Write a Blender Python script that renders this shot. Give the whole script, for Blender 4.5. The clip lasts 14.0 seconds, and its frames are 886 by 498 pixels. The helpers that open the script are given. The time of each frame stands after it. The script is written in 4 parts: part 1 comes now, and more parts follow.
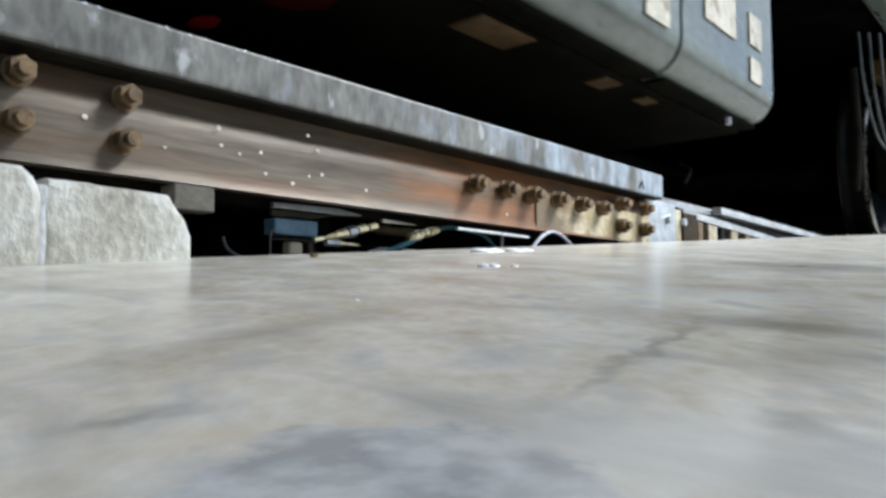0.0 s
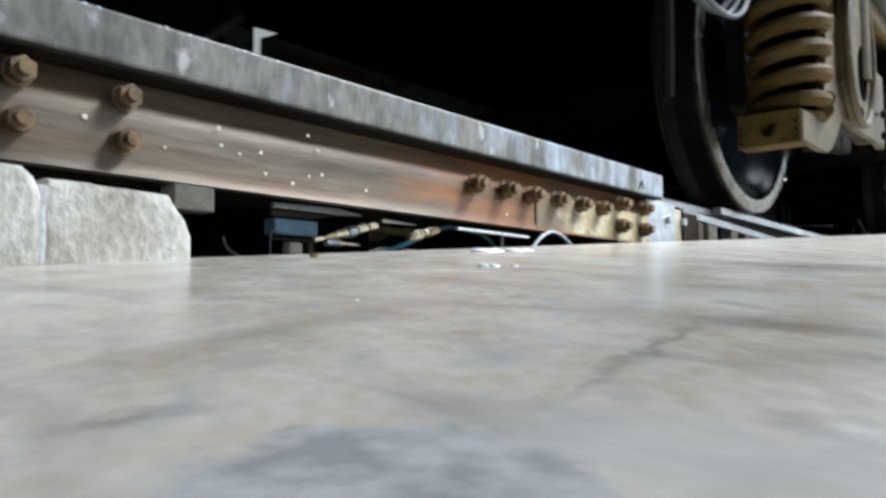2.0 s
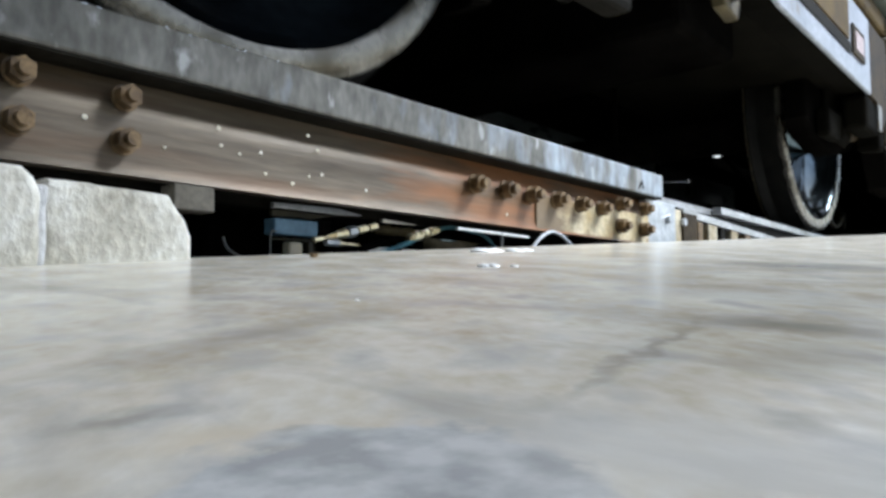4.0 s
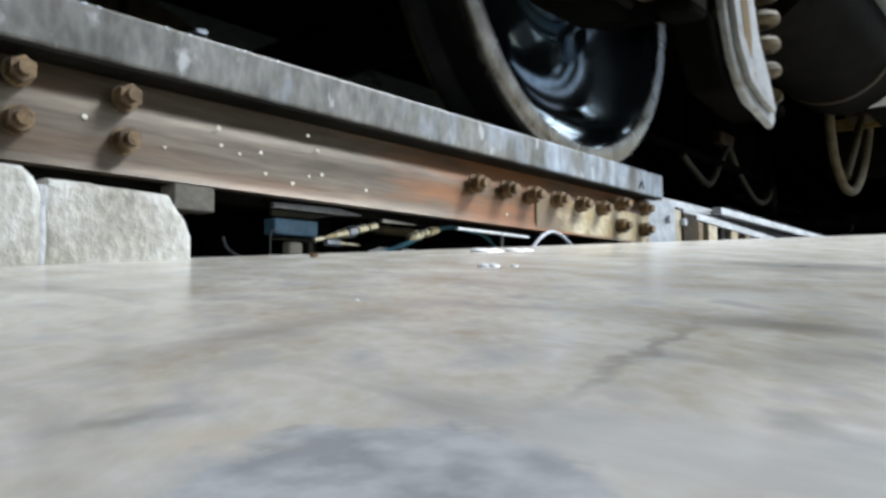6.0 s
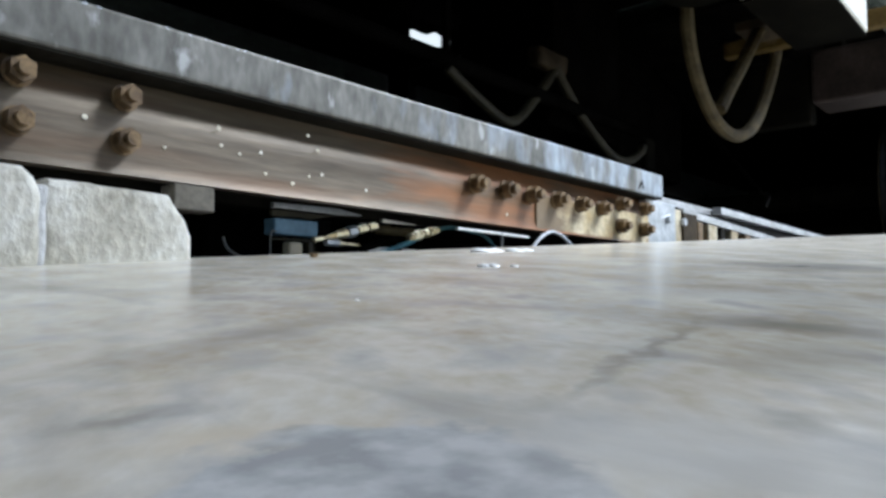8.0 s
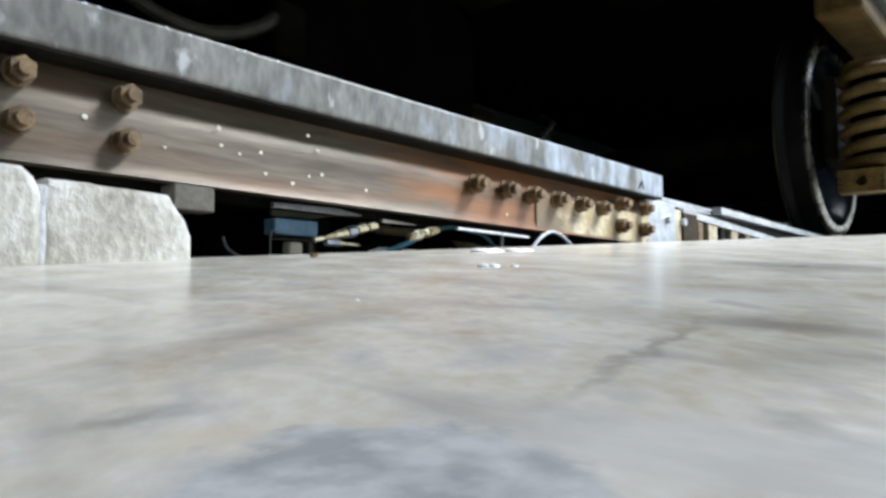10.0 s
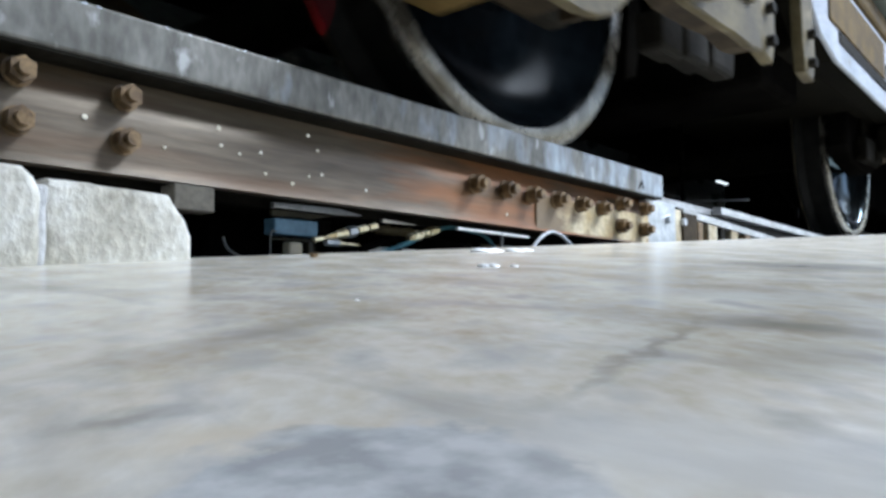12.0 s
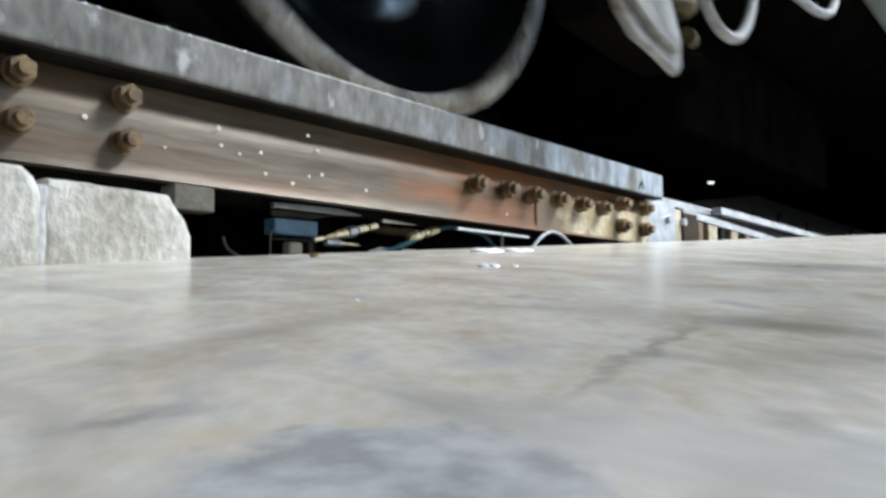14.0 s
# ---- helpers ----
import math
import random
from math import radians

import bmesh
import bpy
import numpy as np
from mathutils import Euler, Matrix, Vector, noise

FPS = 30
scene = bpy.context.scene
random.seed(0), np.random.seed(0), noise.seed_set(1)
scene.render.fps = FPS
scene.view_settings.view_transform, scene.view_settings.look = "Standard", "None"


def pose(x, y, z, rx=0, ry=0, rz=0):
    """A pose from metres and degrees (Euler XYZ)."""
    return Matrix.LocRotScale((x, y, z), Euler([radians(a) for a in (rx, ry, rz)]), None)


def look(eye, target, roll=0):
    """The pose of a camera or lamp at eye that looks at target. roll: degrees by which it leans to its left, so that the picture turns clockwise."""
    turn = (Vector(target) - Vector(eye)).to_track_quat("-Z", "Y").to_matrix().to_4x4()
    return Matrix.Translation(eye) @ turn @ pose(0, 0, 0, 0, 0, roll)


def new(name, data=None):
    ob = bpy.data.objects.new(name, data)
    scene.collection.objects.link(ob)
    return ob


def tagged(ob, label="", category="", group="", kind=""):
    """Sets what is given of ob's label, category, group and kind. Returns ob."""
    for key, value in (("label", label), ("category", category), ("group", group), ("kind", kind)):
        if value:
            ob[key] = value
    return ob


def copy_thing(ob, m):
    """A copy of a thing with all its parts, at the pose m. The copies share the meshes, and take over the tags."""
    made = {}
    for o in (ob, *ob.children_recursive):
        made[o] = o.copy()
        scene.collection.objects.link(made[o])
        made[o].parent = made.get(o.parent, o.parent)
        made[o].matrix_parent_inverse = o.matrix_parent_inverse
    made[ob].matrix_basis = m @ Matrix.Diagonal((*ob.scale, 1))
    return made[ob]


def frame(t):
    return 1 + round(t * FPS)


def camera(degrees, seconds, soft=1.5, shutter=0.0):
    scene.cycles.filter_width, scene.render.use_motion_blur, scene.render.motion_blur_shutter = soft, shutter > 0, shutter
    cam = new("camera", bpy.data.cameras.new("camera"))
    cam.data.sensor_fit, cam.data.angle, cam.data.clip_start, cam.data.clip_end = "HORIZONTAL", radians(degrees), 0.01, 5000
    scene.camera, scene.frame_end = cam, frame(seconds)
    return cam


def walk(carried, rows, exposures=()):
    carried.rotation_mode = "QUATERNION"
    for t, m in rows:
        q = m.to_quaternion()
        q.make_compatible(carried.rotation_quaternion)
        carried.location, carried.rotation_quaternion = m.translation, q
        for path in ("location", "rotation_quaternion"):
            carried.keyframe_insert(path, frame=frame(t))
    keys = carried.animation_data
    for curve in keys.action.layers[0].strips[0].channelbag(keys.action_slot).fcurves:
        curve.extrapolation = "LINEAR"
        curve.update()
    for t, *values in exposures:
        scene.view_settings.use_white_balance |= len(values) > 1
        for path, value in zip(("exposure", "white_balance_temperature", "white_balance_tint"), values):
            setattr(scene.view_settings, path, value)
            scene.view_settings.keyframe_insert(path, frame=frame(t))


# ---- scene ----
cam = camera(62.2, 14.0, soft=3.0, shutter=0.5)

# the plan below is drawn in units of U metres: wheels 0.83 m across, 2.6 m between axles
U = 1.18
# heights in these units: ground 0, running surface of the rails ZR, lens CZ
ZR, CZ = 0.60, 0.368
VIEW = look((0.0, 0.0, U * CZ), (-0.6546, 0.7524, U * CZ + 0.0729))
walk(cam, [(0.0, VIEW), (14.0, VIEW)], exposures=[(t, 0.63 + e, k, 8) for t, e, k in ((0.0, 0.0, 5950), (2.5, 0.13, 5950), (5.5, 0.12, 5950), (7.5, 0.04, 5930), (8.0, -0.06, 5780), (8.6, 0.05, 5930), (10.5, 0.3, 5930), (11.5, 0.27, 5960), (12.0, 0.22, 5680), (12.5, 0.20, 5680), (13.0, 0.2, 5960), (14.0, 0.17, 6000))])


def place(x, y, z, rx=0):
    return pose(U * x, U * y, U * z, rx)


# ---- light: bright overcast daylight from the open side ----
world = bpy.data.worlds.new("sky")
scene.world = world
world.use_nodes = True
wn = world.node_tree.nodes
sky = wn.new("ShaderNodeTexSky")
sky.sky_type, sky.sun_disc = "NISHITA", False
sky.sun_elevation, sky.sun_rotation = radians(50), radians(44)
sky.air_density, sky.dust_density = 1.0, 2.0
world.node_tree.links.new(sky.outputs[0], wn["Background"].inputs[0])
wn["Background"].inputs[1].default_value = 0.12
sun_data = bpy.data.lights.new("sun", "SUN")
sun_data.energy, sun_data.angle, sun_data.color = 4.2, radians(24), (0.95, 0.98, 1.0)
sun = new("sun", sun_data)
sun.matrix_world = look((4.2, 4.4, 7.2), (0, 0, 0))


# ---- materials ----
def link(m, a, b):
    m.node_tree.links.new(a, b)


def mat(name, a, b, scale=8.0, rough=0.6, metal=0.0, bump=0.2, fine=90.0, stretch=(1, 1, 1), spots=None, spot_scale=25.0, spot_at=0.62, depth=0.004, rvar=0.12, spec=0.5, soft=0.08, turn=0.0):
    """Two tones mixed by coarse noise, a finer grain over them, optional stains, and relief."""
    m = bpy.data.materials.new(name)
    m.use_nodes = True
    n = m.node_tree.nodes
    bsdf = n["Principled BSDF"]
    co = n.new("ShaderNodeTexCoord")
    mp = n.new("ShaderNodeMapping")
    mp.inputs["Scale"].default_value = stretch
    if turn:
        mp.vector_type = "TEXTURE"
        mp.inputs["Rotation"].default_value, mp.inputs["Scale"].default_value = (0, 0, turn), [1 / v for v in stretch]
    link(m, co.outputs["Object"], mp.inputs[0])
    big = n.new("ShaderNodeTexNoise")
    big.inputs["Scale"].default_value, big.inputs["Detail"].default_value = scale, 5
    small = n.new("ShaderNodeTexNoise")
    small.inputs["Scale"].default_value, small.inputs["Detail"].default_value = fine, 3
    for t in (big, small):
        link(m, mp.outputs[0], t.inputs["Vector"])
    ramp = n.new("ShaderNodeValToRGB")
    ramp.color_ramp.elements[0].position, ramp.color_ramp.elements[1].position = 0.35, 0.66
    ramp.color_ramp.elements[0].color, ramp.color_ramp.elements[1].color = (*a, 1), (*b, 1)
    link(m, big.outputs[0], ramp.inputs[0])
    grain = n.new("ShaderNodeMix")
    grain.data_type, grain.blend_type = "RGBA", "OVERLAY"
    grain.inputs[0].default_value = 0.5
    link(m, ramp.outputs[0], grain.inputs[6])
    link(m, small.outputs[0], grain.inputs[7])
    out = grain.outputs[2]
    if spots:
        sn = n.new("ShaderNodeTexNoise")
        sn.inputs["Scale"].default_value, sn.inputs["Detail"].default_value = spot_scale, 6
        link(m, mp.outputs[0], sn.inputs["Vector"])
        sr = n.new("ShaderNodeMapRange")
        sr.inputs[1].default_value, sr.inputs[2].default_value = spot_at, spot_at + soft
        link(m, sn.outputs[0], sr.inputs[0])
        mx = n.new("ShaderNodeMix")
        mx.data_type = "RGBA"
        link(m, sr.outputs[0], mx.inputs[0])
        link(m, out, mx.inputs[6])
        mx.inputs[7].default_value = (*spots, 1)
        out = mx.outputs[2]
    link(m, out, bsdf.inputs["Base Color"])
    rr = n.new("ShaderNodeMapRange")
    rr.inputs[3].default_value, rr.inputs[4].default_value = max(0.03, rough - rvar), min(1.0, rough + rvar)
    link(m, big.outputs[0], rr.inputs[0])
    link(m, rr.outputs[0], bsdf.inputs["Roughness"])
    bsdf.inputs["Metallic"].default_value, bsdf.inputs["Specular IOR Level"].default_value = metal, spec
    if bump:
        bp = n.new("ShaderNodeBump")
        bp.inputs["Strength"].default_value, bp.inputs["Distance"].default_value = bump, depth
        link(m, small.outputs[0], bp.inputs["Height"])
        link(m, bp.outputs[0], bsdf.inputs["Normal"])
    return m


def worn_concrete():
    """Beige concrete polished by use: cloudy tones, drawn-out smears, grey worn patches, one grey patch by the camera's
    foot, one painted streak of sheen.
    """
    m = mat("worn_concrete", (0.635, 0.575, 0.465), (0.84, 0.795, 0.70), 24, 0.20, 0, 0.10, 170, spots=(0.56, 0.54, 0.50), spot_scale=48, spot_at=0.50, soft=0.18, turn=radians(47), stretch=(1.1, 0.62, 1), depth=0.001, rvar=0.08)
    n = m.node_tree.nodes
    bsdf = n["Principled BSDF"]
    base = bsdf.inputs["Base Color"].links[0].from_socket
    co = n.new("ShaderNodeTexCoord")
    mp = n.new("ShaderNodeMapping")
    mp.vector_type = "TEXTURE"
    mp.inputs["Rotation"].default_value, mp.inputs["Scale"].default_value = (0, 0, radians(84)), (0.032, 0.095, 0.05)
    link(m, co.outputs["Object"], mp.inputs[0])
    sm = n.new("ShaderNodeTexNoise")
    sm.inputs["Scale"].default_value, sm.inputs["Detail"].default_value, sm.inputs["Distortion"].default_value = 1.0, 7, 1.2
    link(m, mp.outputs[0], sm.inputs["Vector"])
    sr = n.new("ShaderNodeMapRange")
    sr.inputs[1].default_value, sr.inputs[2].default_value, sr.inputs[4].default_value = 0.50, 0.74, 0.75
    link(m, sm.outputs[0], sr.inputs[0])
    smear = n.new("ShaderNodeMix")
    smear.data_type = "RGBA"
    link(m, sr.outputs[0], smear.inputs[0])
    link(m, base, smear.inputs[6])
    smear.inputs[7].default_value = (0.46, 0.435, 0.385, 1)
    # the grey patch
    warp = n.new("ShaderNodeTexNoise")
    warp.inputs["Scale"].default_value, warp.inputs["Detail"].default_value = 75, 9
    link(m, co.outputs["Object"], warp.inputs["Vector"])
    off = n.new("ShaderNodeVectorMath")
    off.operation = "MULTIPLY_ADD"
    off.inputs[1].default_value, off.inputs[2].default_value = (0.032, 0.032, 0), (-0.016, -0.016, 0)
    link(m, warp.outputs[1], off.inputs[0])
    add = n.new("ShaderNodeVectorMath")
    link(m, co.outputs["Object"], add.inputs[0])
    link(m, off.outputs[0], add.inputs[1])
    sway = n.new("ShaderNodeVectorMath")
    sway.operation = "MULTIPLY_ADD"
    sway.inputs[1].default_value, sway.inputs[2].default_value = (0.020, 0.020, 0), (-0.010, -0.010, 0)
    link(m, warp.outputs[1], sway.inputs[0])
    low = n.new("ShaderNodeVectorMath")
    link(m, co.outputs["Object"], low.inputs[0])
    link(m, sway.outputs[0], low.inputs[1])
    bend = n.new("ShaderNodeVectorMath")
    bend.operation = "MULTIPLY"
    bend.inputs[1].default_value = (1, 1, 0)
    link(m, low.outputs[0], bend.inputs[0])
    flat = n.new("ShaderNodeVectorMath")
    flat.operation = "MULTIPLY"
    flat.inputs[1].default_value = (1, 1, 0)
    link(m, add.outputs[0], flat.inputs[0])
    far = n.new("ShaderNodeVectorMath")
    far.operation = "DISTANCE"
    far.inputs[1].default_value = (-0.064, 0.061, 0)
    link(m, flat.outputs[0], far.inputs[0])
    pr = n.new("ShaderNodeMapRange")
    pr.inputs[1].default_value, pr.inputs[2].default_value, pr.inputs[3].default_value, pr.inputs[4].default_value = 0.0225, 0.0262, 0.92, 0.0
    link(m, far.outputs["Value"], pr.inputs[0])
    patch = n.new("ShaderNodeMix")
    patch.data_type = "RGBA"
    link(m, pr.outputs[0], patch.inputs[0])
    link(m, smear.outputs[2], patch.inputs[6])
    tone = n.new("ShaderNodeValToRGB")
    tone.color_ramp.elements[0].position, tone.color_ramp.elements[1].position = 0.36, 0.62
    tone.color_ramp.elements[0].color, tone.color_ramp.elements[1].color = (0.38, 0.385, 0.388, 1), (0.61, 0.615, 0.61, 1)
    mottle = n.new("ShaderNodeTexNoise")
    mottle.inputs["Scale"].default_value, mottle.inputs["Detail"].default_value = 110, 6
    link(m, co.outputs["Object"], mottle.inputs["Vector"])
    link(m, mottle.outputs[0], tone.inputs[0])
    link(m, tone.outputs[0], patch.inputs[7])
    # single smears: middle, bearing, half length and width, tint, strength
    last = patch.outputs[2]
    # the pale streak at (-0.1028, 0.3316) paints in the floor's sheen
    tints = ((0.31, 0.287, 0.24, 1), (0.34, 0.31, 0.24, 1), (0.24, 0.242, 0.245, 1), (0.70, 0.60, 0.44, 1), (0.77, 0.755, 0.715, 1))
    for cx, cy, angle, long, wide, tint, most in ((-0.1762, 0.1265, 107, 0.0775, 0.0089, 0, 0.55), (-0.0812, 0.1727, 101, 0.0721, 0.0023, 0, 0.6), (-0.0678, 0.2357, -8, 0.0313, 0.0114, 0, 0.8), (-0.0465, 0.183, 9, 0.0189, 0.0179, 1, 0.55), (-0.054, 0.0786, 37, 0.0053, 0.0045, 2, 0.7), (-0.113, 0.0541, 78, 0.0118, 0.0032, 0, 0.6), (-0.0347, 0.1222, 16, 0.0059, 0.0059, 1, 0.5), (-0.3809, 0.1425, 96, 0.0201, 0.0236, 0, 0.7), (-0.1486, 0.6049, -26, 0.0725, 0.0412, 2, 0.6), (-0.0923, 0.0586, 68, 0.0138, 0.0045, 3, 0.6), (-0.1028, 0.3316, 0, 0.0542, 0.0215, 4, 0.55), (-0.0420, 0.0960, 40, 0.0300, 0.0170, 4, 0.55)):
        sp = n.new("ShaderNodeMapping")
        sp.vector_type = "TEXTURE"
        sp.inputs["Location"].default_value, sp.inputs["Rotation"].default_value, sp.inputs["Scale"].default_value = (cx, cy, 0), (0, 0, radians(angle)), (long, wide * 1.5, 1)
        link(m, bend.outputs[0], sp.inputs[0])
        ln = n.new("ShaderNodeVectorMath")
        ln.operation = "LENGTH"
        link(m, sp.outputs[0], ln.inputs[0])
        fade = n.new("ShaderNodeMapRange")
        fade.inputs[1].default_value, fade.inputs[2].default_value, fade.inputs[3].default_value, fade.inputs[4].default_value = 0.25, 1.25, most, 0.0
        link(m, ln.outputs["Value"], fade.inputs[0])
        mx = n.new("ShaderNodeMix")
        mx.data_type = "RGBA"
        link(m, fade.outputs[0], mx.inputs[0])
        link(m, last, mx.inputs[6])
        mx.inputs[7].default_value = tints[tint]
        last = mx.outputs[2]
    link(m, last, bsdf.inputs["Base Color"])
    return m


CONCRETE = worn_concrete()


def blotched(m, colour, near, far, low, high, stretch, scale, most=0.85):
    """A second tone, rust stain or painted sheen, in drawn-out blotches that close up along the track from near to far.
    """
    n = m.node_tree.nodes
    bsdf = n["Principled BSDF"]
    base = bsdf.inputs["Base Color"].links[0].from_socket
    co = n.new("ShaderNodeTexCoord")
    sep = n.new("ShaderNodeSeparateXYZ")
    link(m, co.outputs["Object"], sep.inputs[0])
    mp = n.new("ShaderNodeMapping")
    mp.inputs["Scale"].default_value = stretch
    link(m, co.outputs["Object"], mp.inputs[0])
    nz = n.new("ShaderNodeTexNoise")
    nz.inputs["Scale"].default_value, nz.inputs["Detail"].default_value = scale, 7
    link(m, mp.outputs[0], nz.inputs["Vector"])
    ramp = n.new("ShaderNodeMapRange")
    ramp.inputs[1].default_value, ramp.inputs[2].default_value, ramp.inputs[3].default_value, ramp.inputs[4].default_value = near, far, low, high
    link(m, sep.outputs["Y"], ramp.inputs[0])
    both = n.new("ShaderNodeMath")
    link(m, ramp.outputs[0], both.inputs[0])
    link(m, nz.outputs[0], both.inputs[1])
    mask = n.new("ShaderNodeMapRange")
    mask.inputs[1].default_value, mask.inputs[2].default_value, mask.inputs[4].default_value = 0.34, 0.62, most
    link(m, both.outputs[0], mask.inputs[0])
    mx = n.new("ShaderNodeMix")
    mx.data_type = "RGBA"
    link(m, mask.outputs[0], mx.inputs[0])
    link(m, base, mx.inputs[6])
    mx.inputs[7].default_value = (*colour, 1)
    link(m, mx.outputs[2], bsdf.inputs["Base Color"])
    return m


RUST = blotched(mat("rusty_steel", (0.075, 0.056, 0.034), (0.186, 0.150, 0.108), 7, 0.44, 0.28, 0.2, 60, (1, 0.32, 3.2), (0.140, 0.074, 0.034), 4.3, 0.55, 0.002, soft=0.16, spec=0.4), (0.30, 0.125, 0.044), 0.60, 0.90, -0.30, 0.04, (1, 1.6, 13), 3.0, 0.8)
# scuffed grey; the pale blue tone paints a sky sheen towards the far end
BAR = blotched(mat("scuffed_steel_with_sheen", (0.092, 0.088, 0.074), (0.212, 0.206, 0.184), 22, 0.5, 0.3, 0.15, 90, (1, 1.3, 0.6), (0.38, 0.38, 0.37), 30, 0.63, 0.002), (0.44, 0.51, 0.60), 0.45, 1.3, -0.36, 0.02, (1, 1.0, 0.5), 24, 0.7)
BOLT = mat("rusty_bolt", (0.085, 0.052, 0.024), (0.25, 0.165, 0.08), 60, 0.5, 0.3, 0.5, 250, depth=0.001)
CREAM = mat("stained_cream_paint", (0.34, 0.25, 0.13), (0.56, 0.50, 0.36), 16, 0.6, 0, 0.3, 90, spots=(0.20, 0.11, 0.05), spot_scale=18, spot_at=0.6, depth=0.002)
PLATE = blotched(mat("stained_cream_plate", (0.36, 0.27, 0.13), (0.60, 0.53, 0.37), 16, 0.55, 0, 0.3, 90, spots=(0.24, 0.13, 0.05), spot_scale=18, spot_at=0.6, depth=0.002), (0.17, 0.118, 0.066), 1.05, 1.27, 0.36, -0.26, (1, 5, 12), 3.5, 0.95)
ZINC = mat("galvanised_steel", (0.36, 0.38, 0.40), (0.55, 0.57, 0.60), 20, 0.4, 0.5, 0.2, 90, depth=0.001)
STONE = mat("pale_limestone", (0.45, 0.425, 0.355), (0.72, 0.70, 0.635), 17, 0.85, 0, 0.6, 110, (1, 1, 0.8), spots=(0.30, 0.275, 0.22), spot_scale=19, spot_at=0.585, depth=0.005, soft=0.16)
PLASTERWALL = mat("tan_plaster", (0.40, 0.31, 0.20), (0.52, 0.42, 0.29), 3, 0.85, 0, 0.3, 40)
PLASTER = mat("grey_packing_block", (0.115, 0.102, 0.080), (0.16, 0.144, 0.116), 25, 0.8, 0, 0.5, 120, depth=0.002)
PLASTERGREY = mat("grey_mortar", (0.42, 0.42, 0.42), (0.56, 0.56, 0.56), 40, 0.85, 0, 0.6, 120, depth=0.003)
RAILTOP = mat("rail_steel", (0.40, 0.40, 0.40), (0.62, 0.62, 0.63), 18, 0.36, 0.6, 0.15, 80, (1, 0.4, 1), (0.22, 0.15, 0.10), 10, 0.62, 0.001)
DARKIRON = mat("dark_iron", (0.008, 0.007, 0.0055), (0.021, 0.019, 0.015), 10, 0.7, 0, 0.4, 80, depth=0.002, spec=0.06)
# near-black tones with the deep shade under the train put into the colour
SHADEBLACK = mat("shade_black", (0.002, 0.0018, 0.0015), (0.005, 0.0046, 0.004), 6, 0.95, 0, 0.3, 60, depth=0.003, spec=0.0)
SHADEGRIME = mat("shade_darkened_grime", (0.0034, 0.0031, 0.0021), (0.008, 0.0072, 0.0052), 8, 0.8, 0, 0.4, 70, depth=0.002, spec=0.015)
BALLAST = mat("oily_ballast", (0.008, 0.0075, 0.007), (0.025, 0.022, 0.02), 30, 0.9, 0, 1.0, 60, depth=0.02, spec=0.1)
# wall tone holds the darkness beyond the track
SHADEWALL = mat("shade_dark_wall", (0.004, 0.004, 0.004), (0.009, 0.0086, 0.0082), 3, 0.95, 0, 0.4, 40, depth=0.004, spec=0.02)
# polished tread's dark reflection and the flange's edge highlight, put in as colour
TYRE = mat("dark_reflection_tread", (0.005, 0.005, 0.0045), (0.011, 0.0105, 0.009), 20, 0.45, 0.0, 0.05, 100, depth=0.0005, spec=0.05)
FLANGE = mat("highlight_flange", (0.060, 0.048, 0.026), (0.120, 0.098, 0.058), 16, 0.36, 0.3, 0.1, 100, depth=0.0005, spec=0.2)
RIM = mat("worn_rim_steel", (0.085, 0.075, 0.056), (0.215, 0.200, 0.170), 18, 0.27, 0.75, 0.15, 100, depth=0.0008)
# one disc finish in two copies: brightened for glints, blackened for shade
DISC = mat("glint_wheel_disc", (0.060, 0.085, 0.100), (0.105, 0.135, 0.150), 10, 0.12, 0.95, 0.0, 40, depth=0.0006, rvar=0.03, spec=1.0)
DULLDISC = mat("shaded_wheel_disc", (0.002, 0.003, 0.004), (0.005, 0.007, 0.009), 10, 0.20, 0.0, 0.0, 40, depth=0.0006, rvar=0.05, spec=0.006)
BROWN = mat("dark_brown_grime", (0.022, 0.016, 0.009), (0.056, 0.041, 0.024), 14, 0.7, 0, 0.4, 80, depth=0.002, spec=0.12)
STEPP = mat("dull_violet_brown_paint", (0.018, 0.013, 0.011), (0.036, 0.027, 0.023), 8, 0.6, 0, 0.3, 60, depth=0.002, spec=0.1)
TAN = mat("dusty_tan_paint", (0.070, 0.044, 0.011), (0.132, 0.088, 0.029), 12, 0.65, 0, 0.4, 90, spots=(0.11, 0.076, 0.035), spot_scale=14, spot_at=0.6, depth=0.002, spec=0.12)
PALE = mat("dusty_pale_paint", (0.056, 0.043, 0.019), (0.118, 0.096, 0.050), 9, 0.55, 0, 0.3, 70, spots=(0.17, 0.138, 0.082), spot_scale=11, spot_at=0.62, depth=0.002, spec=0.22)
WHITE = mat("off_white_panel", (0.74, 0.71, 0.62), (0.84, 0.82, 0.75), 6, 0.45, 0, 0.1, 60, spots=(0.40, 0.36, 0.28), spot_scale=9, spot_at=0.68)
FRAMEP = mat("dusty_off_white_paint", (0.25, 0.265, 0.29), (0.38, 0.40, 0.44), 6, 0.4, 0, 0.15, 60, spots=(0.2, 0.17, 0.12), spot_scale=9, spot_at=0.64)
PALEARM = mat("dusty_off_white_casting", (0.13, 0.128, 0.112), (0.25, 0.252, 0.24), 10, 0.5, 0, 0.3, 70, spots=(0.10, 0.08, 0.05), spot_scale=14, spot_at=0.6, depth=0.002)
GREEN = mat("grey_green_paint", (0.080, 0.096, 0.086), (0.125, 0.142, 0.124), 5, 0.30, 0, 0.1, 50, (1, 0.5, 1), (0.18, 0.18, 0.15), 7, 0.64)
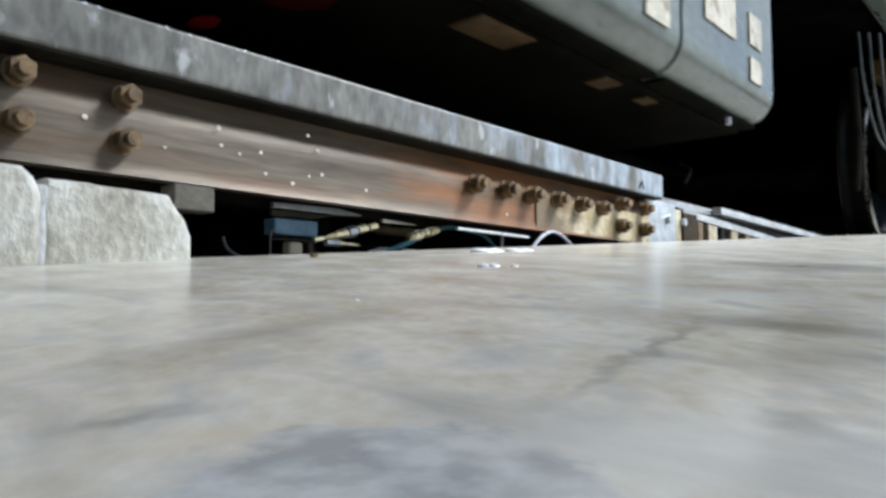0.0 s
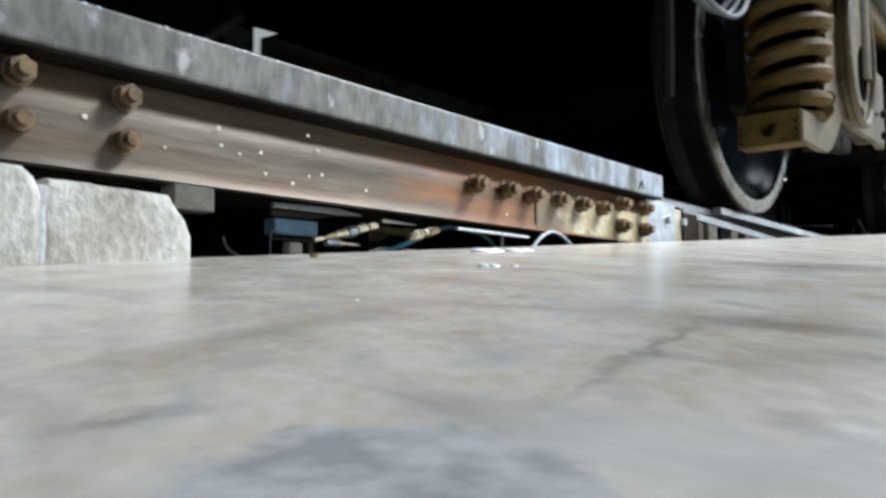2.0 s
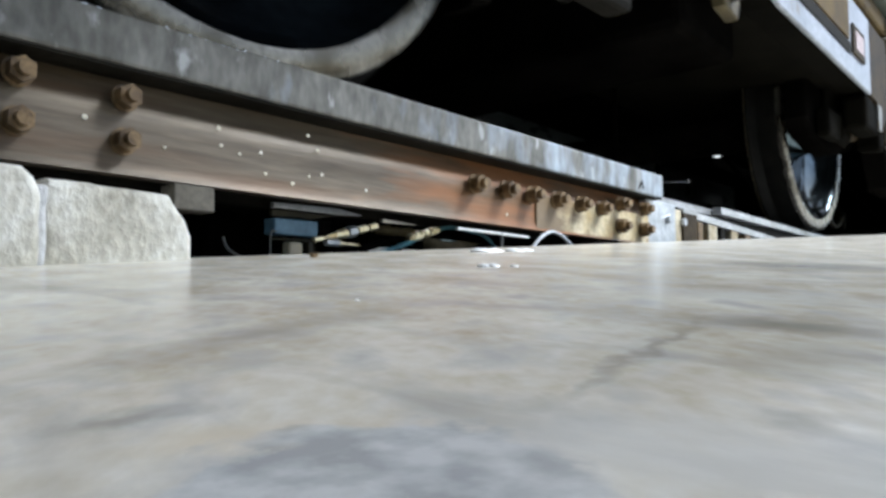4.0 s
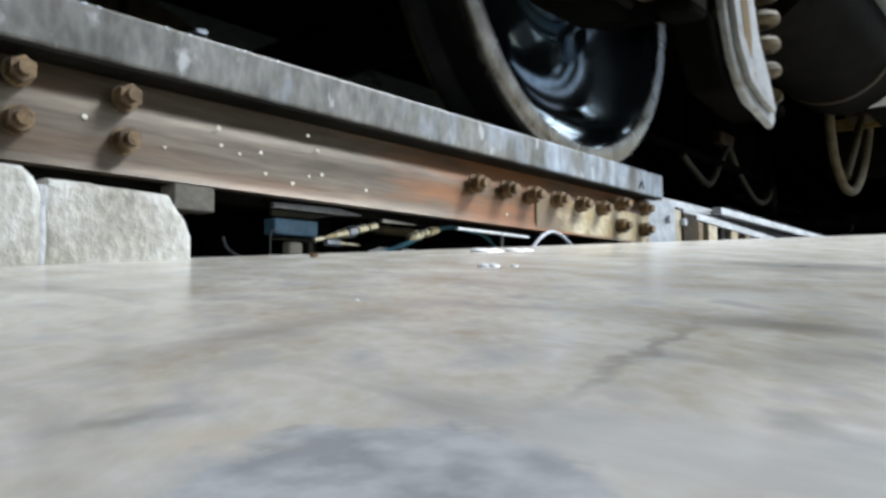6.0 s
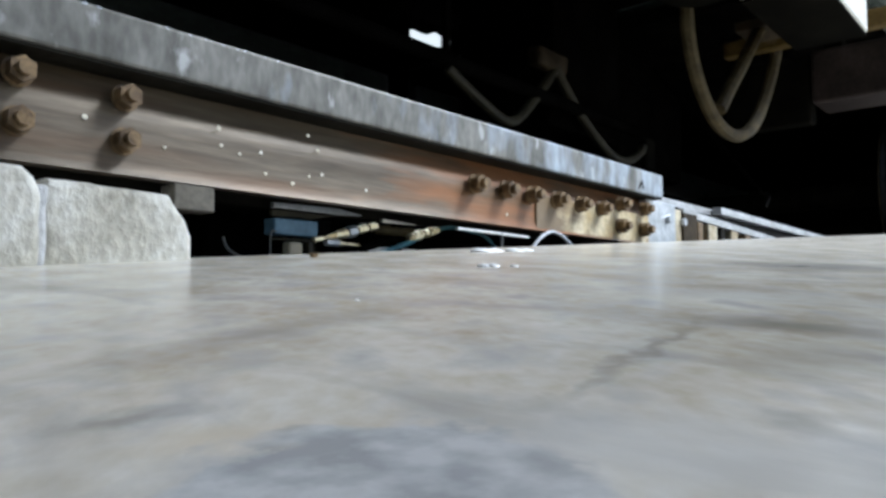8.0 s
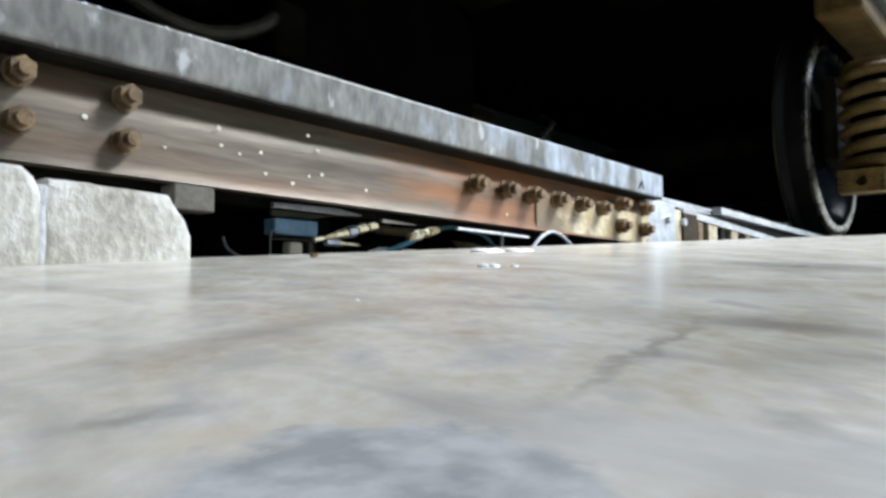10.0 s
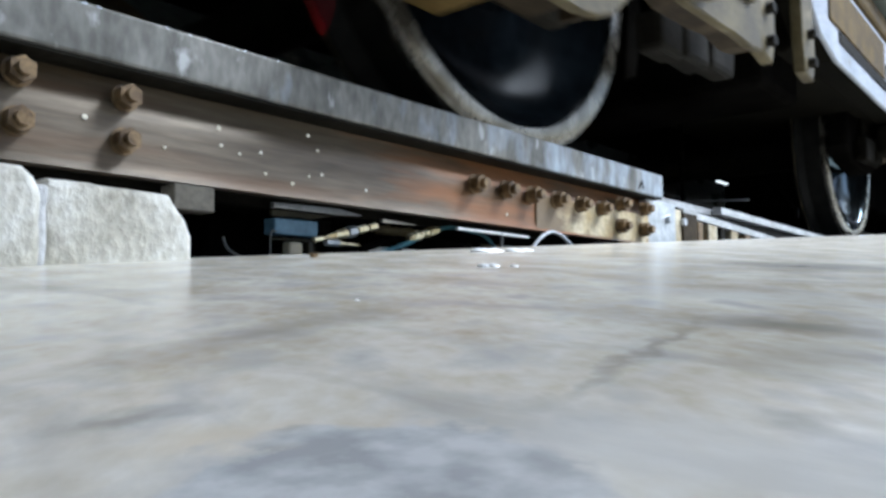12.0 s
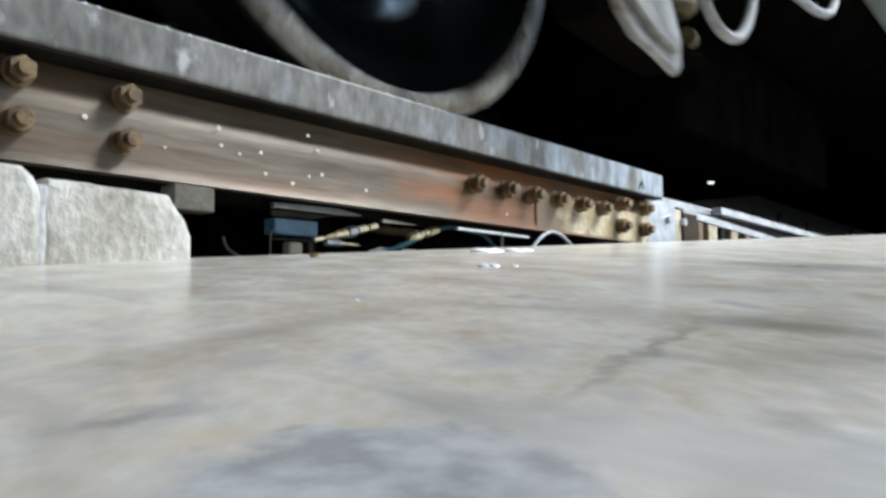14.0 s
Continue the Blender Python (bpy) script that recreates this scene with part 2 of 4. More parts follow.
HANG = mat("grimy_green_steel", (0.024, 0.020, 0.011), (0.055, 0.047, 0.027), 20, 0.6, 0, 0.3, 90, depth=0.001, spec=0.3)
CABLE = mat("grey_cable", (0.09, 0.09, 0.085), (0.19, 0.19, 0.18), 30, 0.5, 0, 0.2, 120, depth=0.001)
DIMCABLE = mat("dark_grey_cable", (0.028, 0.034, 0.036), (0.065, 0.074, 0.078), 30, 0.45, 0, 0.2, 120, depth=0.001)
HOSE = mat("dusty_brown_hose", (0.050, 0.037, 0.017), (0.100, 0.076, 0.037), 20, 0.65, 0, 0.3, 120, depth=0.001, spec=0.15)
BRASS = mat("brass", (0.60, 0.49, 0.27), (0.88, 0.80, 0.58), 60, 0.28, 0.5, 0.3, 120, depth=0.001, spots=(0.20, 0.15, 0.08), spot_scale=70, spot_at=0.56)
BLUE = mat("dull_teal_plastic", (0.10, 0.20, 0.28), (0.16, 0.28, 0.38), 20, 0.5, 0, 0.1, 90)
TEAL = mat("teal_tube", (0.06, 0.20, 0.24), (0.14, 0.34, 0.40), 30, 0.4, 0, 0.1, 90)
PALEMETAL = mat("pale_bright_metal", (0.74, 0.75, 0.77), (0.88, 0.88, 0.89), 30, 0.22, 0.6, 0.05, 90, depth=0.001)
STICKER = mat("pale_sticker", (0.68, 0.62, 0.46), (0.82, 0.78, 0.66), 30, 0.5, 0, 0.05, 90)
# ochre lowered to hold the shade under the equipment boxes
SHADEDPLATE = mat("shaded_ochre_plate", (0.055, 0.034, 0.016), (0.10, 0.066, 0.036), 18, 0.6, 0, 0.1, 90, spec=0.05)
DULLSTICK = mat("faded_sticker", (0.38, 0.34, 0.25), (0.56, 0.52, 0.42), 14, 0.5, 0, 0.05, 90, spots=(0.25, 0.2, 0.14), spot_scale=20, spot_at=0.56)
GLOSSW = mat("glossy_white_paint", (0.78, 0.78, 0.76), (0.86, 0.86, 0.85), 30, 0.15, 0, 0.02, 90)
GLINTW = mat("white_glint", (0.88, 0.88, 0.87), (0.93, 0.93, 0.92), 30, 0.6, 0, 0.02, 90)
REDP = mat("red_paint", (0.42, 0.03, 0.03), (0.60, 0.06, 0.05), 20, 0.5, 0, 0.1, 90)
PLATEPINK = mat("faded_pink_plate", (0.40, 0.30, 0.29), (0.56, 0.47, 0.46), 40, 0.5, 0, 0.1, 90, spots=(0.30, 0.08, 0.07), spot_scale=60, spot_at=0.6)


def glowing(name, colour, power):
    m = mat(name, colour, colour, 20, 0.4, 0, 0.05, 60)
    e = m.node_tree.nodes["Principled BSDF"]
    e.inputs["Emission Color"].default_value, e.inputs["Emission Strength"].default_value = (*colour, 1), power
    return m


# white tones that glow in place of daylight glints, no real lamps
GLOWW, LAMPO, GLOWDIM = glowing("white_glow", (0.7, 0.72, 0.7), 0.9), glowing("amber_lamp_glass", (0.60, 0.33, 0.09), 0.16), glowing("dim_white_glow", (0.7, 0.72, 0.7), 0.3)


# ---- mesh helpers ----
def part(name, bm, material, parent=None, label="", smooth=False):
    me = bpy.data.meshes.new(name)
    bmesh.ops.recalc_face_normals(bm, faces=bm.faces[:])
    bm.transform(Matrix.Scale(U, 4))
    for f in bm.faces:
        f.smooth = smooth
    bm.to_mesh(me)
    bm.free()
    if smooth:
        me.set_sharp_from_angle(angle=radians(38))
    me.materials.append(material)
    ob = new(name, me)
    ob.parent = parent
    return tagged(ob, label)


def thing(name, label, category, group="", at=None):
    ob = new(name)
    ob.empty_display_size = 0.1
    if at is not None:
        ob.matrix_basis = at
    return tagged(ob, label, category, group)


def box(x0, x1, y0, y1, z0, z1, bevel=0.0, bm=None, seg=2, m=None):
    bm = bm or bmesh.new()
    mm = Matrix.LocRotScale(((x0 + x1) / 2, (y0 + y1) / 2, (z0 + z1) / 2), None, (abs(x1 - x0), abs(y1 - y0), abs(z1 - z0)))
    r = bmesh.ops.create_cube(bm, size=1, matrix=(m @ mm) if m else mm)
    if bevel:
        es = list({e for v in r["verts"] for e in v.link_edges})
        bmesh.ops.bevel(bm, geom=es, offset=bevel, segments=seg, affect="EDGES", profile=0.5)
    return bm


def rod(p, q, r, seg=12, bm=None, r2=None):
    bm = bm or bmesh.new()
    p, q = Vector(p), Vector(q)
    m = Matrix.Translation((p + q) / 2) @ (q - p).to_track_quat("Z", "Y").to_matrix().to_4x4()
    bmesh.ops.create_cone(bm, cap_ends=True, segments=seg, radius1=r, radius2=r if r2 is None else r2, depth=(q - p).length, matrix=m)
    return bm


def tube(pts, r, seg=8, bm=None, steps=6):
    """A round tube along a smooth line through the points."""
    bm = bm or bmesh.new()
    P = [Vector(p) for p in pts]
    line = []
    for i in range(len(P) - 1):
        a, b, c, d = P[max(i - 1, 0)], P[i], P[i + 1], P[min(i + 2, len(P) - 1)]
        for k in range(steps):
            t = k / steps
            line.append(0.5 * (2 * b + (c - a) * t + (2 * a - 5 * b + 4 * c - d) * t * t + (3 * b - a - 3 * c + d) * t ** 3))
    line.append(P[-1])
    rings, side = [], None
    for i, p in enumerate(line):
        d = (line[min(i + 1, len(line) - 1)] - line[max(i - 1, 0)]).normalized()
        side = (side - d * side.dot(d)).normalized() if side else d.orthogonal().normalized()
        up = d.cross(side)
        rings.append([bm.verts.new(p + r * (math.cos(2 * math.pi * k / seg) * side + math.sin(2 * math.pi * k / seg) * up)) for k in range(seg)])
    for a, b in zip(rings, rings[1:]):
        for k in range(seg):
            bm.faces.new((a[k], a[(k + 1) % seg], b[(k + 1) % seg], b[k]))
    bm.faces.new(rings[0][::-1])
    bm.faces.new(rings[-1])
    return bm


def slab_of(profile, x0, x1, bevel=0.0, bm=None):
    """A plate between x0 and x1 with that outline in (y, z)."""
    bm = bm or bmesh.new()
    a = [bm.verts.new((x0, y, z)) for y, z in profile]
    b = [bm.verts.new((x1, y, z)) for y, z in profile]
    n = len(a)
    fs = [bm.faces.new(a), bm.faces.new(b[::-1])] + [bm.faces.new((a[i], b[i], b[(i + 1) % n], a[(i + 1) % n])) for i in range(n)]
    if bevel:
        bmesh.ops.bevel(bm, geom=[e for f in fs[:2] for e in f.edges], offset=bevel, segments=2, affect="EDGES", profile=0.5)
    return bm


def along(profile, y0, y1, steps=1, bm=None):
    """A bar along the track with that outline in (x, z)."""
    bm = bm or bmesh.new()
    rows = [[bm.verts.new((x, y0 + (y1 - y0) * i / steps, z)) for x, z in profile] for i in range(steps + 1)]
    n = len(profile)
    for a, b in zip(rows, rows[1:]):
        for k in range(n):
            bm.faces.new((a[k], a[(k + 1) % n], b[(k + 1) % n], b[k]))
    bm.faces.new(rows[0])
    bm.faces.new(rows[-1][::-1])
    return bm


def lathe(profile, seg=64, bm=None, close=False):
    """Turned about the x axis: rows of (x, radius)."""
    bm = bm or bmesh.new()
    rings = [[bm.verts.new((x, r * math.cos(2 * math.pi * k / seg), r * math.sin(2 * math.pi * k / seg))) for k in range(seg)] for x, r in profile]
    pairs = list(zip(rings, rings[1:])) + ([(rings[-1], rings[0])] if close else [])
    for a, b in pairs:
        for k in range(seg):
            bm.faces.new((a[k], a[(k + 1) % seg], b[(k + 1) % seg], b[k]))
    if not close:
        bm.faces.new(rings[0])
        bm.faces.new(rings[-1][::-1])
    return bm


def coil(x, y, z0, z1, radius, wire, turns, bm=None):
    n = int(turns * 14)
    pts = [(x + radius * math.cos(2 * math.pi * turns * i / n), y + radius * math.sin(2 * math.pi * turns * i / n), z0 + (z1 - z0) * i / n) for i in range(n + 1)]
    return tube(pts, wire, 9, bm, 1)


def bored(x0, x1, y0, y1, z0, z1, bore, deep, seg=20):
    """A block whose front (y0) has a round blind bore."""
    bm = bmesh.new()
    cx, cz = (x0 + x1) / 2, (z0 + z1) / 2
    hx, hz = (x1 - x0) / 2, (z1 - z0) / 2
    outer, back, rim, floor = [], [], [], []
    for k in range(seg):
        a = 2 * math.pi * (k + 0.5) / seg
        c, s = math.cos(a), math.sin(a)
        f = 1 / max(abs(c), abs(s))
        outer.append(bm.verts.new((cx + hx * c * f, y0, cz + hz * s * f)))
        back.append(bm.verts.new((cx + hx * c * f, y1, cz + hz * s * f)))
        rim.append(bm.verts.new((cx + bore * c, y0, cz + bore * s)))
        floor.append(bm.verts.new((cx + bore * c, y0 + deep, cz + bore * s)))
    for k in range(seg):
        j = (k + 1) % seg
        bm.faces.new((outer[k], outer[j], rim[j], rim[k]))
        bm.faces.new((rim[k], rim[j], floor[j], floor[k]))
        bm.faces.new((outer[k], back[k], back[j], outer[j]))
    bm.faces.new(floor)
    bm.faces.new(back)
    return bm


def roughened(bm, amount, scale, cuts=0):
    if cuts:
        bmesh.ops.subdivide_edges(bm, edges=bm.edges[:], cuts=cuts, use_grid_fill=True)
    for v in bm.verts:
        v.co += Vector(noise.noise_vector(v.co * scale)) * amount
    return bm


# ---- setting ----
bm = bmesh.new()
bmesh.ops.create_grid(bm, x_segments=8, y_segments=8, size=1500)
tagged(part("ground", bm, BALLAST), "dark oily ground reaching to the horizon", "ground", kind="structure")
tagged(part("track_bed", box(-3.2, -0.575, -25, 60, 0.005, 0.405), BALLAST), "dark oily track bed under the rails", "track bed", kind="structure")
tagged(part("wall_far", box(-3.5, -3.2, -25, 60, 0.005, 4.6), SHADEWALL), "near-black wall standing for the darkness beyond the track", "wall", kind="structure")
tagged(part("wall_end", box(-3.2, 0.3, 60, 60.3, 0.005, 4.6), SHADEWALL), "near-black end wall standing for the darkness", "wall", kind="structure")
# out of view, added to keep skylight off the track
tagged(part("ceiling", box(-3.5, 0.1, -25, 60.3, 4.61, 4.75), SHADEWALL), "unseen dark canopy added to shade the track", "canopy", kind="structure")


# unseen canopy and columns, added to dim and warm light near the camera
tagged(part("canopy", box(0.13, 7.5, -25, 2.0, 3.2, 3.35), PLASTERWALL), "unseen tan canopy added to shade and warm the near apron", "canopy", kind="structure")
for y in (-9.0, -3.0, 1.2):
    tagged(part("column", rod((5.0, y, 0.005), (5.0, y, 3.2), 0.12, 20), PLASTERWALL, smooth=True), "unseen tan round column under the added canopy", "column", "canopy columns", kind="structure")


def apron():
    """The concrete apron: one sloping top, rising along the track and towards it, with a worn edge."""
    bm = bmesh.new()
    nx, ny = 70, 120
    grid = []
    for j in range(ny + 1):
        y = -1.6 + 5.8 * j / ny
        row = []
        for i in range(nx + 1):
            x = -0.56 + 0.9 * (i / nx) ** 1.3
            z = CZ - 0.0252 - 0.0673 * x + 0.0773 * y
            if i == 0:
                x += 0.003 * noise.noise((y * 9, 0, 3))
                z -= 0.002 + 0.0015 * noise.noise((y * 14, 5, 1))
            row.append(bm.verts.new((x, y, z)))
        grid.append(row)
    for j in range(ny):
        for i in range(nx):
            bm.faces.new((grid[j][i], grid[j][i + 1], grid[j + 1][i + 1], grid[j + 1][i]))
    rim = grid[0] + [r[-1] for r in grid[1:]] + grid[-1][-2::-1] + [r[0] for r in grid[-2:0:-1]]
    low = [bm.verts.new((v.co.x, v.co.y, 0.004)) for v in rim]
    for k in range(len(rim)):
        j = (k + 1) % len(rim)
        bm.faces.new((rim[k], rim[j], low[j], low[k]))
    return part("pavement", bm, CONCRETE, smooth=True)


tagged(apron(), "worn beige and grey polished concrete apron", "concrete apron", kind="structure")


# white spots on the apron, solid stand-ins for bright reflections
def slope(x, y):
    return CZ - 0.0252 - 0.0673 * x + 0.0773 * y


bm = bmesh.new()
for x, y, a, b, h in ((-0.468, 0.602, 0.011, 0.007, 0.0035), (-0.4645, 0.616, 0.008, 0.006, 0.003), (-0.4545, 0.640, 0.009, 0.005, 0.003), (-0.450, 0.655, 0.007, 0.004, 0.0025), (-0.290, 0.3735, 0.0035, 0.003, 0.0018), (-0.2855, 0.3775, 0.0035, 0.003, 0.0018), (-0.2755, 0.3868, 0.0022, 0.002, 0.0012), (-0.1886, 0.1718, 0.0006, 0.0006, 0.0005)):
    m = Matrix.Translation((x, y, slope(x, y))) @ Euler((0.077, 0.067, 1.0)).to_matrix().to_4x4() @ Matrix.Diagonal((a * 1.3, b * 1.9, h * 1.1, 1))
    bmesh.ops.create_icosphere(bm, subdivisions=2, radius=1, matrix=m)
tagged(part("glint_marks", bm, GLINTW, smooth=True), "small white spots standing for reflections on the concrete", "paint", kind="stuff")


# ---- the track ----
def running_rail(outer, side):
    """A rail with its outer head edge at x = outer; side: +1 when the outside looks to +x."""
    rail = thing("running_rail", "worn steel running rail on the track bed", "rail", "running rails", at=place(outer, 0, ZR))
    s = -side
    head = [(0, -0.004), (0.004 * s, 0), (0.066 * s, 0), (0.07 * s, -0.004), (0.07 * s, -0.026), (0.045 * s, -0.038), (0.025 * s, -0.038), (0, -0.026)]
    stem = [(0.045 * s, -0.0385), (0.042 * s, -0.105), (0.028 * s, -0.105), (0.025 * s, -0.0385)]
    foot = [(0.042 * s, -0.1055), (0.095 * s, -0.118), (0.095 * s, -0.13), (-0.025 * s, -0.13), (-0.025 * s, -0.118), (0.028 * s, -0.1055)]
    part("rail_head", along(head, -24, 59), RAILTOP, rail, "scuffed bright rail head")
    part("rail_web", along(stem, -24, 59), BROWN, rail, "dark rail web")
    part("rail_foot", along(foot, -24, 59), DARKIRON, rail, "dark rail foot")
    return rail


near_rail = running_rail(-0.685, 1)
far_rail = running_rail(-2.26, -1)


def sleeper(y):
    s = thing("sleeper", "wooden sleeper under the rails, blackened for shade", "sleeper", "sleepers", at=place(-1.47, y, 0.405))
    # timber blackened to keep the gap under the beam in shade
    part("timber", roughened(box(-1.15, 0.76, -0.12, 0.12, 0, 0.063, 0.008), 0.003, 8), SHADEBLACK, s)
    return s


first_sleeper = sleeper(-2.25)
for i in range(1, 14):
    copy_thing(first_sleeper, place(-1.47, -2.25 + 0.7 * i, 0.405))

# bars and stubby supports beyond the guard beam's end
def sloping_bar(x0, x1, ya, za, yb, zb, high):
    """A flat bar from (ya, za) to (yb, zb), its top edges worn round."""
    bm = slab_of([(ya, za), (yb, zb), (yb, zb - high), (ya, za - high)], x0, x1, 0.0015)
    return roughened(bm, 0.0006, 30)


ledge = thing("ledge_bar", "scuffed bright steel ledge bars on stubby supports beside the rail", "steel bar", at=place(0, 0, ZR))
part("upper_bar", sloping_bar(-0.683, -0.66, 1.80, 0.002, 3.60, -0.0085, 0.018), RAILTOP, ledge, "scuffed bright steel bar")
part("lower_bar", sloping_bar(-0.678, -0.655, 1.56, -0.0245, 2.75, -0.064, 0.017), RAILTOP, ledge)
part("filler_strip", box(-0.684, -0.672, 1.56, 3.4, -0.06, -0.02, 0.002), DARKIRON, ledge, "dark strip between the bars")
for y, w, material in ((1.60, 0.035, CREAM), (1.66, 0.03, BOLT), (1.735, 0.055, CREAM), (1.80, 0.03, DARKIRON), (1.88, 0.05, CREAM), (1.98, 0.05, BOLT), (2.12, 0.06, CREAM)):
    part("support", box(-0.676, -0.657, y - w / 2, y + w / 2, -0.194, -0.047, 0.003), material, ledge)
for y in (1.36, 1.43):
    part("joint_bolt", rod((-0.604, y, -0.07), (-0.596, y, -0.07), 0.008, 6), ZINC, ledge)


# ---- the guard beam beside the rail ----
def hex_bolt(parent, y, z, r, out=0.02, x=-0.603):
    bm = rod((x, y, z), (x + 0.002, y, z), r * 1.12, 20)
    rod((x + 0.003, y, z), (x + 0.003 + out * 0.6, y, z), r, 6, bm)
    b = part("bolt", bm, BOLT, parent, "rusty hexagon bolt")
    part("shank", rod((x + 0.003 + out * 0.6, y, z), (x + out * 1.15, y, z), r * 0.56, 12), BOLT, b)


beam = thing("guard_beam", "rusty steel guard beam with scuffed grey top bar and bolts", "steel beam", at=place(0, 0, ZR))
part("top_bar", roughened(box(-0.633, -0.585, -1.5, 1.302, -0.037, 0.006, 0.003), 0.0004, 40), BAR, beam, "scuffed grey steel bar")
web = [(-0.6215, -0.0375), (-0.6195, -0.046), (-0.615, -0.054), (-0.610, -0.061), (-0.6065, -0.068), (-0.6045, -0.076), (-0.6035, -0.085), (-0.603, -0.112), (-0.6016, -0.120), (-0.5995, -0.1255), (-0.612, -0.1262), (-0.618, -0.118), (-0.64, -0.0375)]
# thin dark strip added under the bar in place of its shadow
part("lip_shade", box(-0.634, -0.5875, -1.5, 1.3005, -0.0397, -0.0372), DARKIRON, beam, "dark strip standing for the bar's shadow")
part("web", along(web, -1.5, 1.272, 24), RUST, beam, "brown rusted web", smooth=True)
part("splice_plate", roughened(box(-0.6035, -0.6005, 0.90, 1.27, -0.1235, -0.072, 0.001), 0.0005, 25, 3), PLATE, beam, "stained cream splice plate")
part("end_block", box(-0.63, -0.604, 1.274, 1.40, -0.16, -0.038, 0.003), ZINC, beam, "pale galvanised end block")
part("end_post", box(-0.64, -0.612, 1.455, 1.53, -0.17, -0.046, 0.003), BROWN, beam, "dark brown end post")
part("bar_nick", slab_of([(1.197, -0.030), (1.215, -0.012), (1.222, -0.030), (1.216, -0.030), (1.2135, -0.020), (1.203, -0.030)], -0.5852, -0.5845), DARKIRON, beam, "small scratched mark")
part("end_packing", box(-0.632, -0.606, 1.402, 1.432, -0.16, -0.045, 0.003), CREAM, beam, "stained cream packing")
for y, z in ((0.2, -0.057), (0.2, -0.095), (0.283, -0.06), (0.283, -0.097)):
    hex_bolt(beam, y, z, 0.0105, 0.018)
for y in (0.752, 0.82, 0.884, 0.951, 1.02, 1.086):
    hex_bolt(beam, y, -0.076, 0.012, 0.02, -0.6)
for y in (1.152, 1.24):
    for z in (-0.0625, -0.1):
        hex_bolt(beam, y, z, 0.012, 0.02, -0.599)
bm = bmesh.new()
for y, z in ((0.251, -0.082), (0.373, -0.069), (0.376, -0.085), (0.396, -0.09), (0.42, -0.085), (0.426, -0.105), (0.459, -0.111), (0.48, -0.101), (0.497, -0.097), (0.491, -0.072), (0.478, -0.058), (0.561, -0.106), (0.32, -0.096), (0.829, -0.109)):
    m = Matrix.Translation((-0.6025, y, z)) @ Matrix.Diagonal((0.12, 1.2, 1.0, 1))
    bmesh.ops.create_icosphere(bm, subdivisions=1, radius=random.uniform(0.0012, 0.0026), matrix=m)
chips = bmesh.new()
for i in range(26):
    y = 0.165 + 0.27 * (i / 25) + random.uniform(-0.006, 0.006)
    m = Matrix.Translation((-0.5852, y, random.choice((0.0035, 0.0015, 0.0045, -0.006)))) @ Euler((random.uniform(-0.8, 0.8), 0, 0)).to_matrix().to_4x4() @ Matrix.Diagonal((0.12, random.uniform(1.0, 2.6), random.uniform(0.5, 1.0), 1))
    bmesh.ops.create_icosphere(chips, subdivisions=1, radius=random.uniform(0.0008, 0.0017), matrix=m)
tagged(part("worn_chips", chips, ZINC, beam, "bright worn chips along the top edge"), kind="stuff")
tagged(part("paint_specks", bm, STICKER, beam, "white paint specks"), kind="stuff")


# ---- stones and packing under the beam ----
def stone(name_label, x0, x1, y0, y1, z0, z1, seed, chamfer, round_off):
    """A rough hewn block whose upper far edge is cut off slantwise: chamfer (run, drop)."""
    s = thing("stone_block", name_label, "stone", "stone blocks")
    run, drop = chamfer
    outline = [(y0, z0), (y1, z0), (y1 + 0.001, z1 - drop - 0.012), (y1 - 0.004, z1 - drop), (y1 - run, z1), (y0 + round_off, z1 + 0.0015), (y0, z1 - round_off)]
    bm = slab_of(outline, x0, x1, 0.005)
    bmesh.ops.triangulate(bm, faces=bm.faces[:])
    for _ in range(4):
        bmesh.ops.subdivide_edges(bm, edges=[e for e in bm.edges if e.calc_length() > 0.007], cuts=1)
        bmesh.ops.triangulate(bm, faces=bm.faces[:])
    for v in bm.verts:
        v.co += Vector(noise.noise_vector(v.co * 30 + Vector((seed, 0, 0)))) * 0.0018 + Vector(noise.noise_vector(v.co * 110)) * 0.0009
    part("stone", bm, STONE, s, smooth=True)
    return s


stone("rough pale limestone block on the concrete apron", -0.70, -0.522, 0.194, 0.3015, ZR - 0.212, ZR - 0.1495, 1, (0.019, 0.020), 0.002)
stone("taller pale limestone block against its neighbour", -0.69, -0.515, 0.02, 0.189, ZR - 0.222, ZR - 0.1425, 7, (0.012, 0.006), 0.004)
mj = thing("mortar_joint", "grey mortar between the limestone blocks", "mortar")
part("mortar", roughened(box(-0.60, -0.5215, 0.1865, 0.196, ZR - 0.208, ZR - 0.152, 0.003), 0.0012, 60, 3), PLASTERGREY, mj, smooth=True)
part("packing_block", roughened(box(-0.625, -0.6, 0.329, 0.369, -0.1495, -0.1265, 0.0015), 0.0006, 60), PLASTER, beam, "grey packing block")

# ---- fittings in the gap under the beam ----
GX = -0.648


def nuts(parent, a, b, rows, material):
    """Six-sided nuts along a line: from, to, radius, end radius."""
    for t0, t1, r, r2 in rows:
        part("nut", rod(a.lerp(b, t0), a.lerp(b, t1), r, 6, None, r2), material, parent)


fl = thing("flat_bar", "grey steel flat bars under the guard beam", "steel bar")
part("bar", slab_of([(0.471, ZR - 0.1245), (0.561, ZR - 0.1225), (0.60, ZR - 0.1275), (0.565, ZR - 0.1300), (0.471, ZR - 0.1300)], -0.657, -0.65, 0.0006), ZINC, fl)
part("flange", slab_of([(0.471, ZR - 0.1315), (0.56, ZR - 0.1315), (0.53, ZR - 0.1375), (0.471, ZR - 0.1385)], -0.660, -0.653, 0.0006), HANG, fl, "dull dark flange")
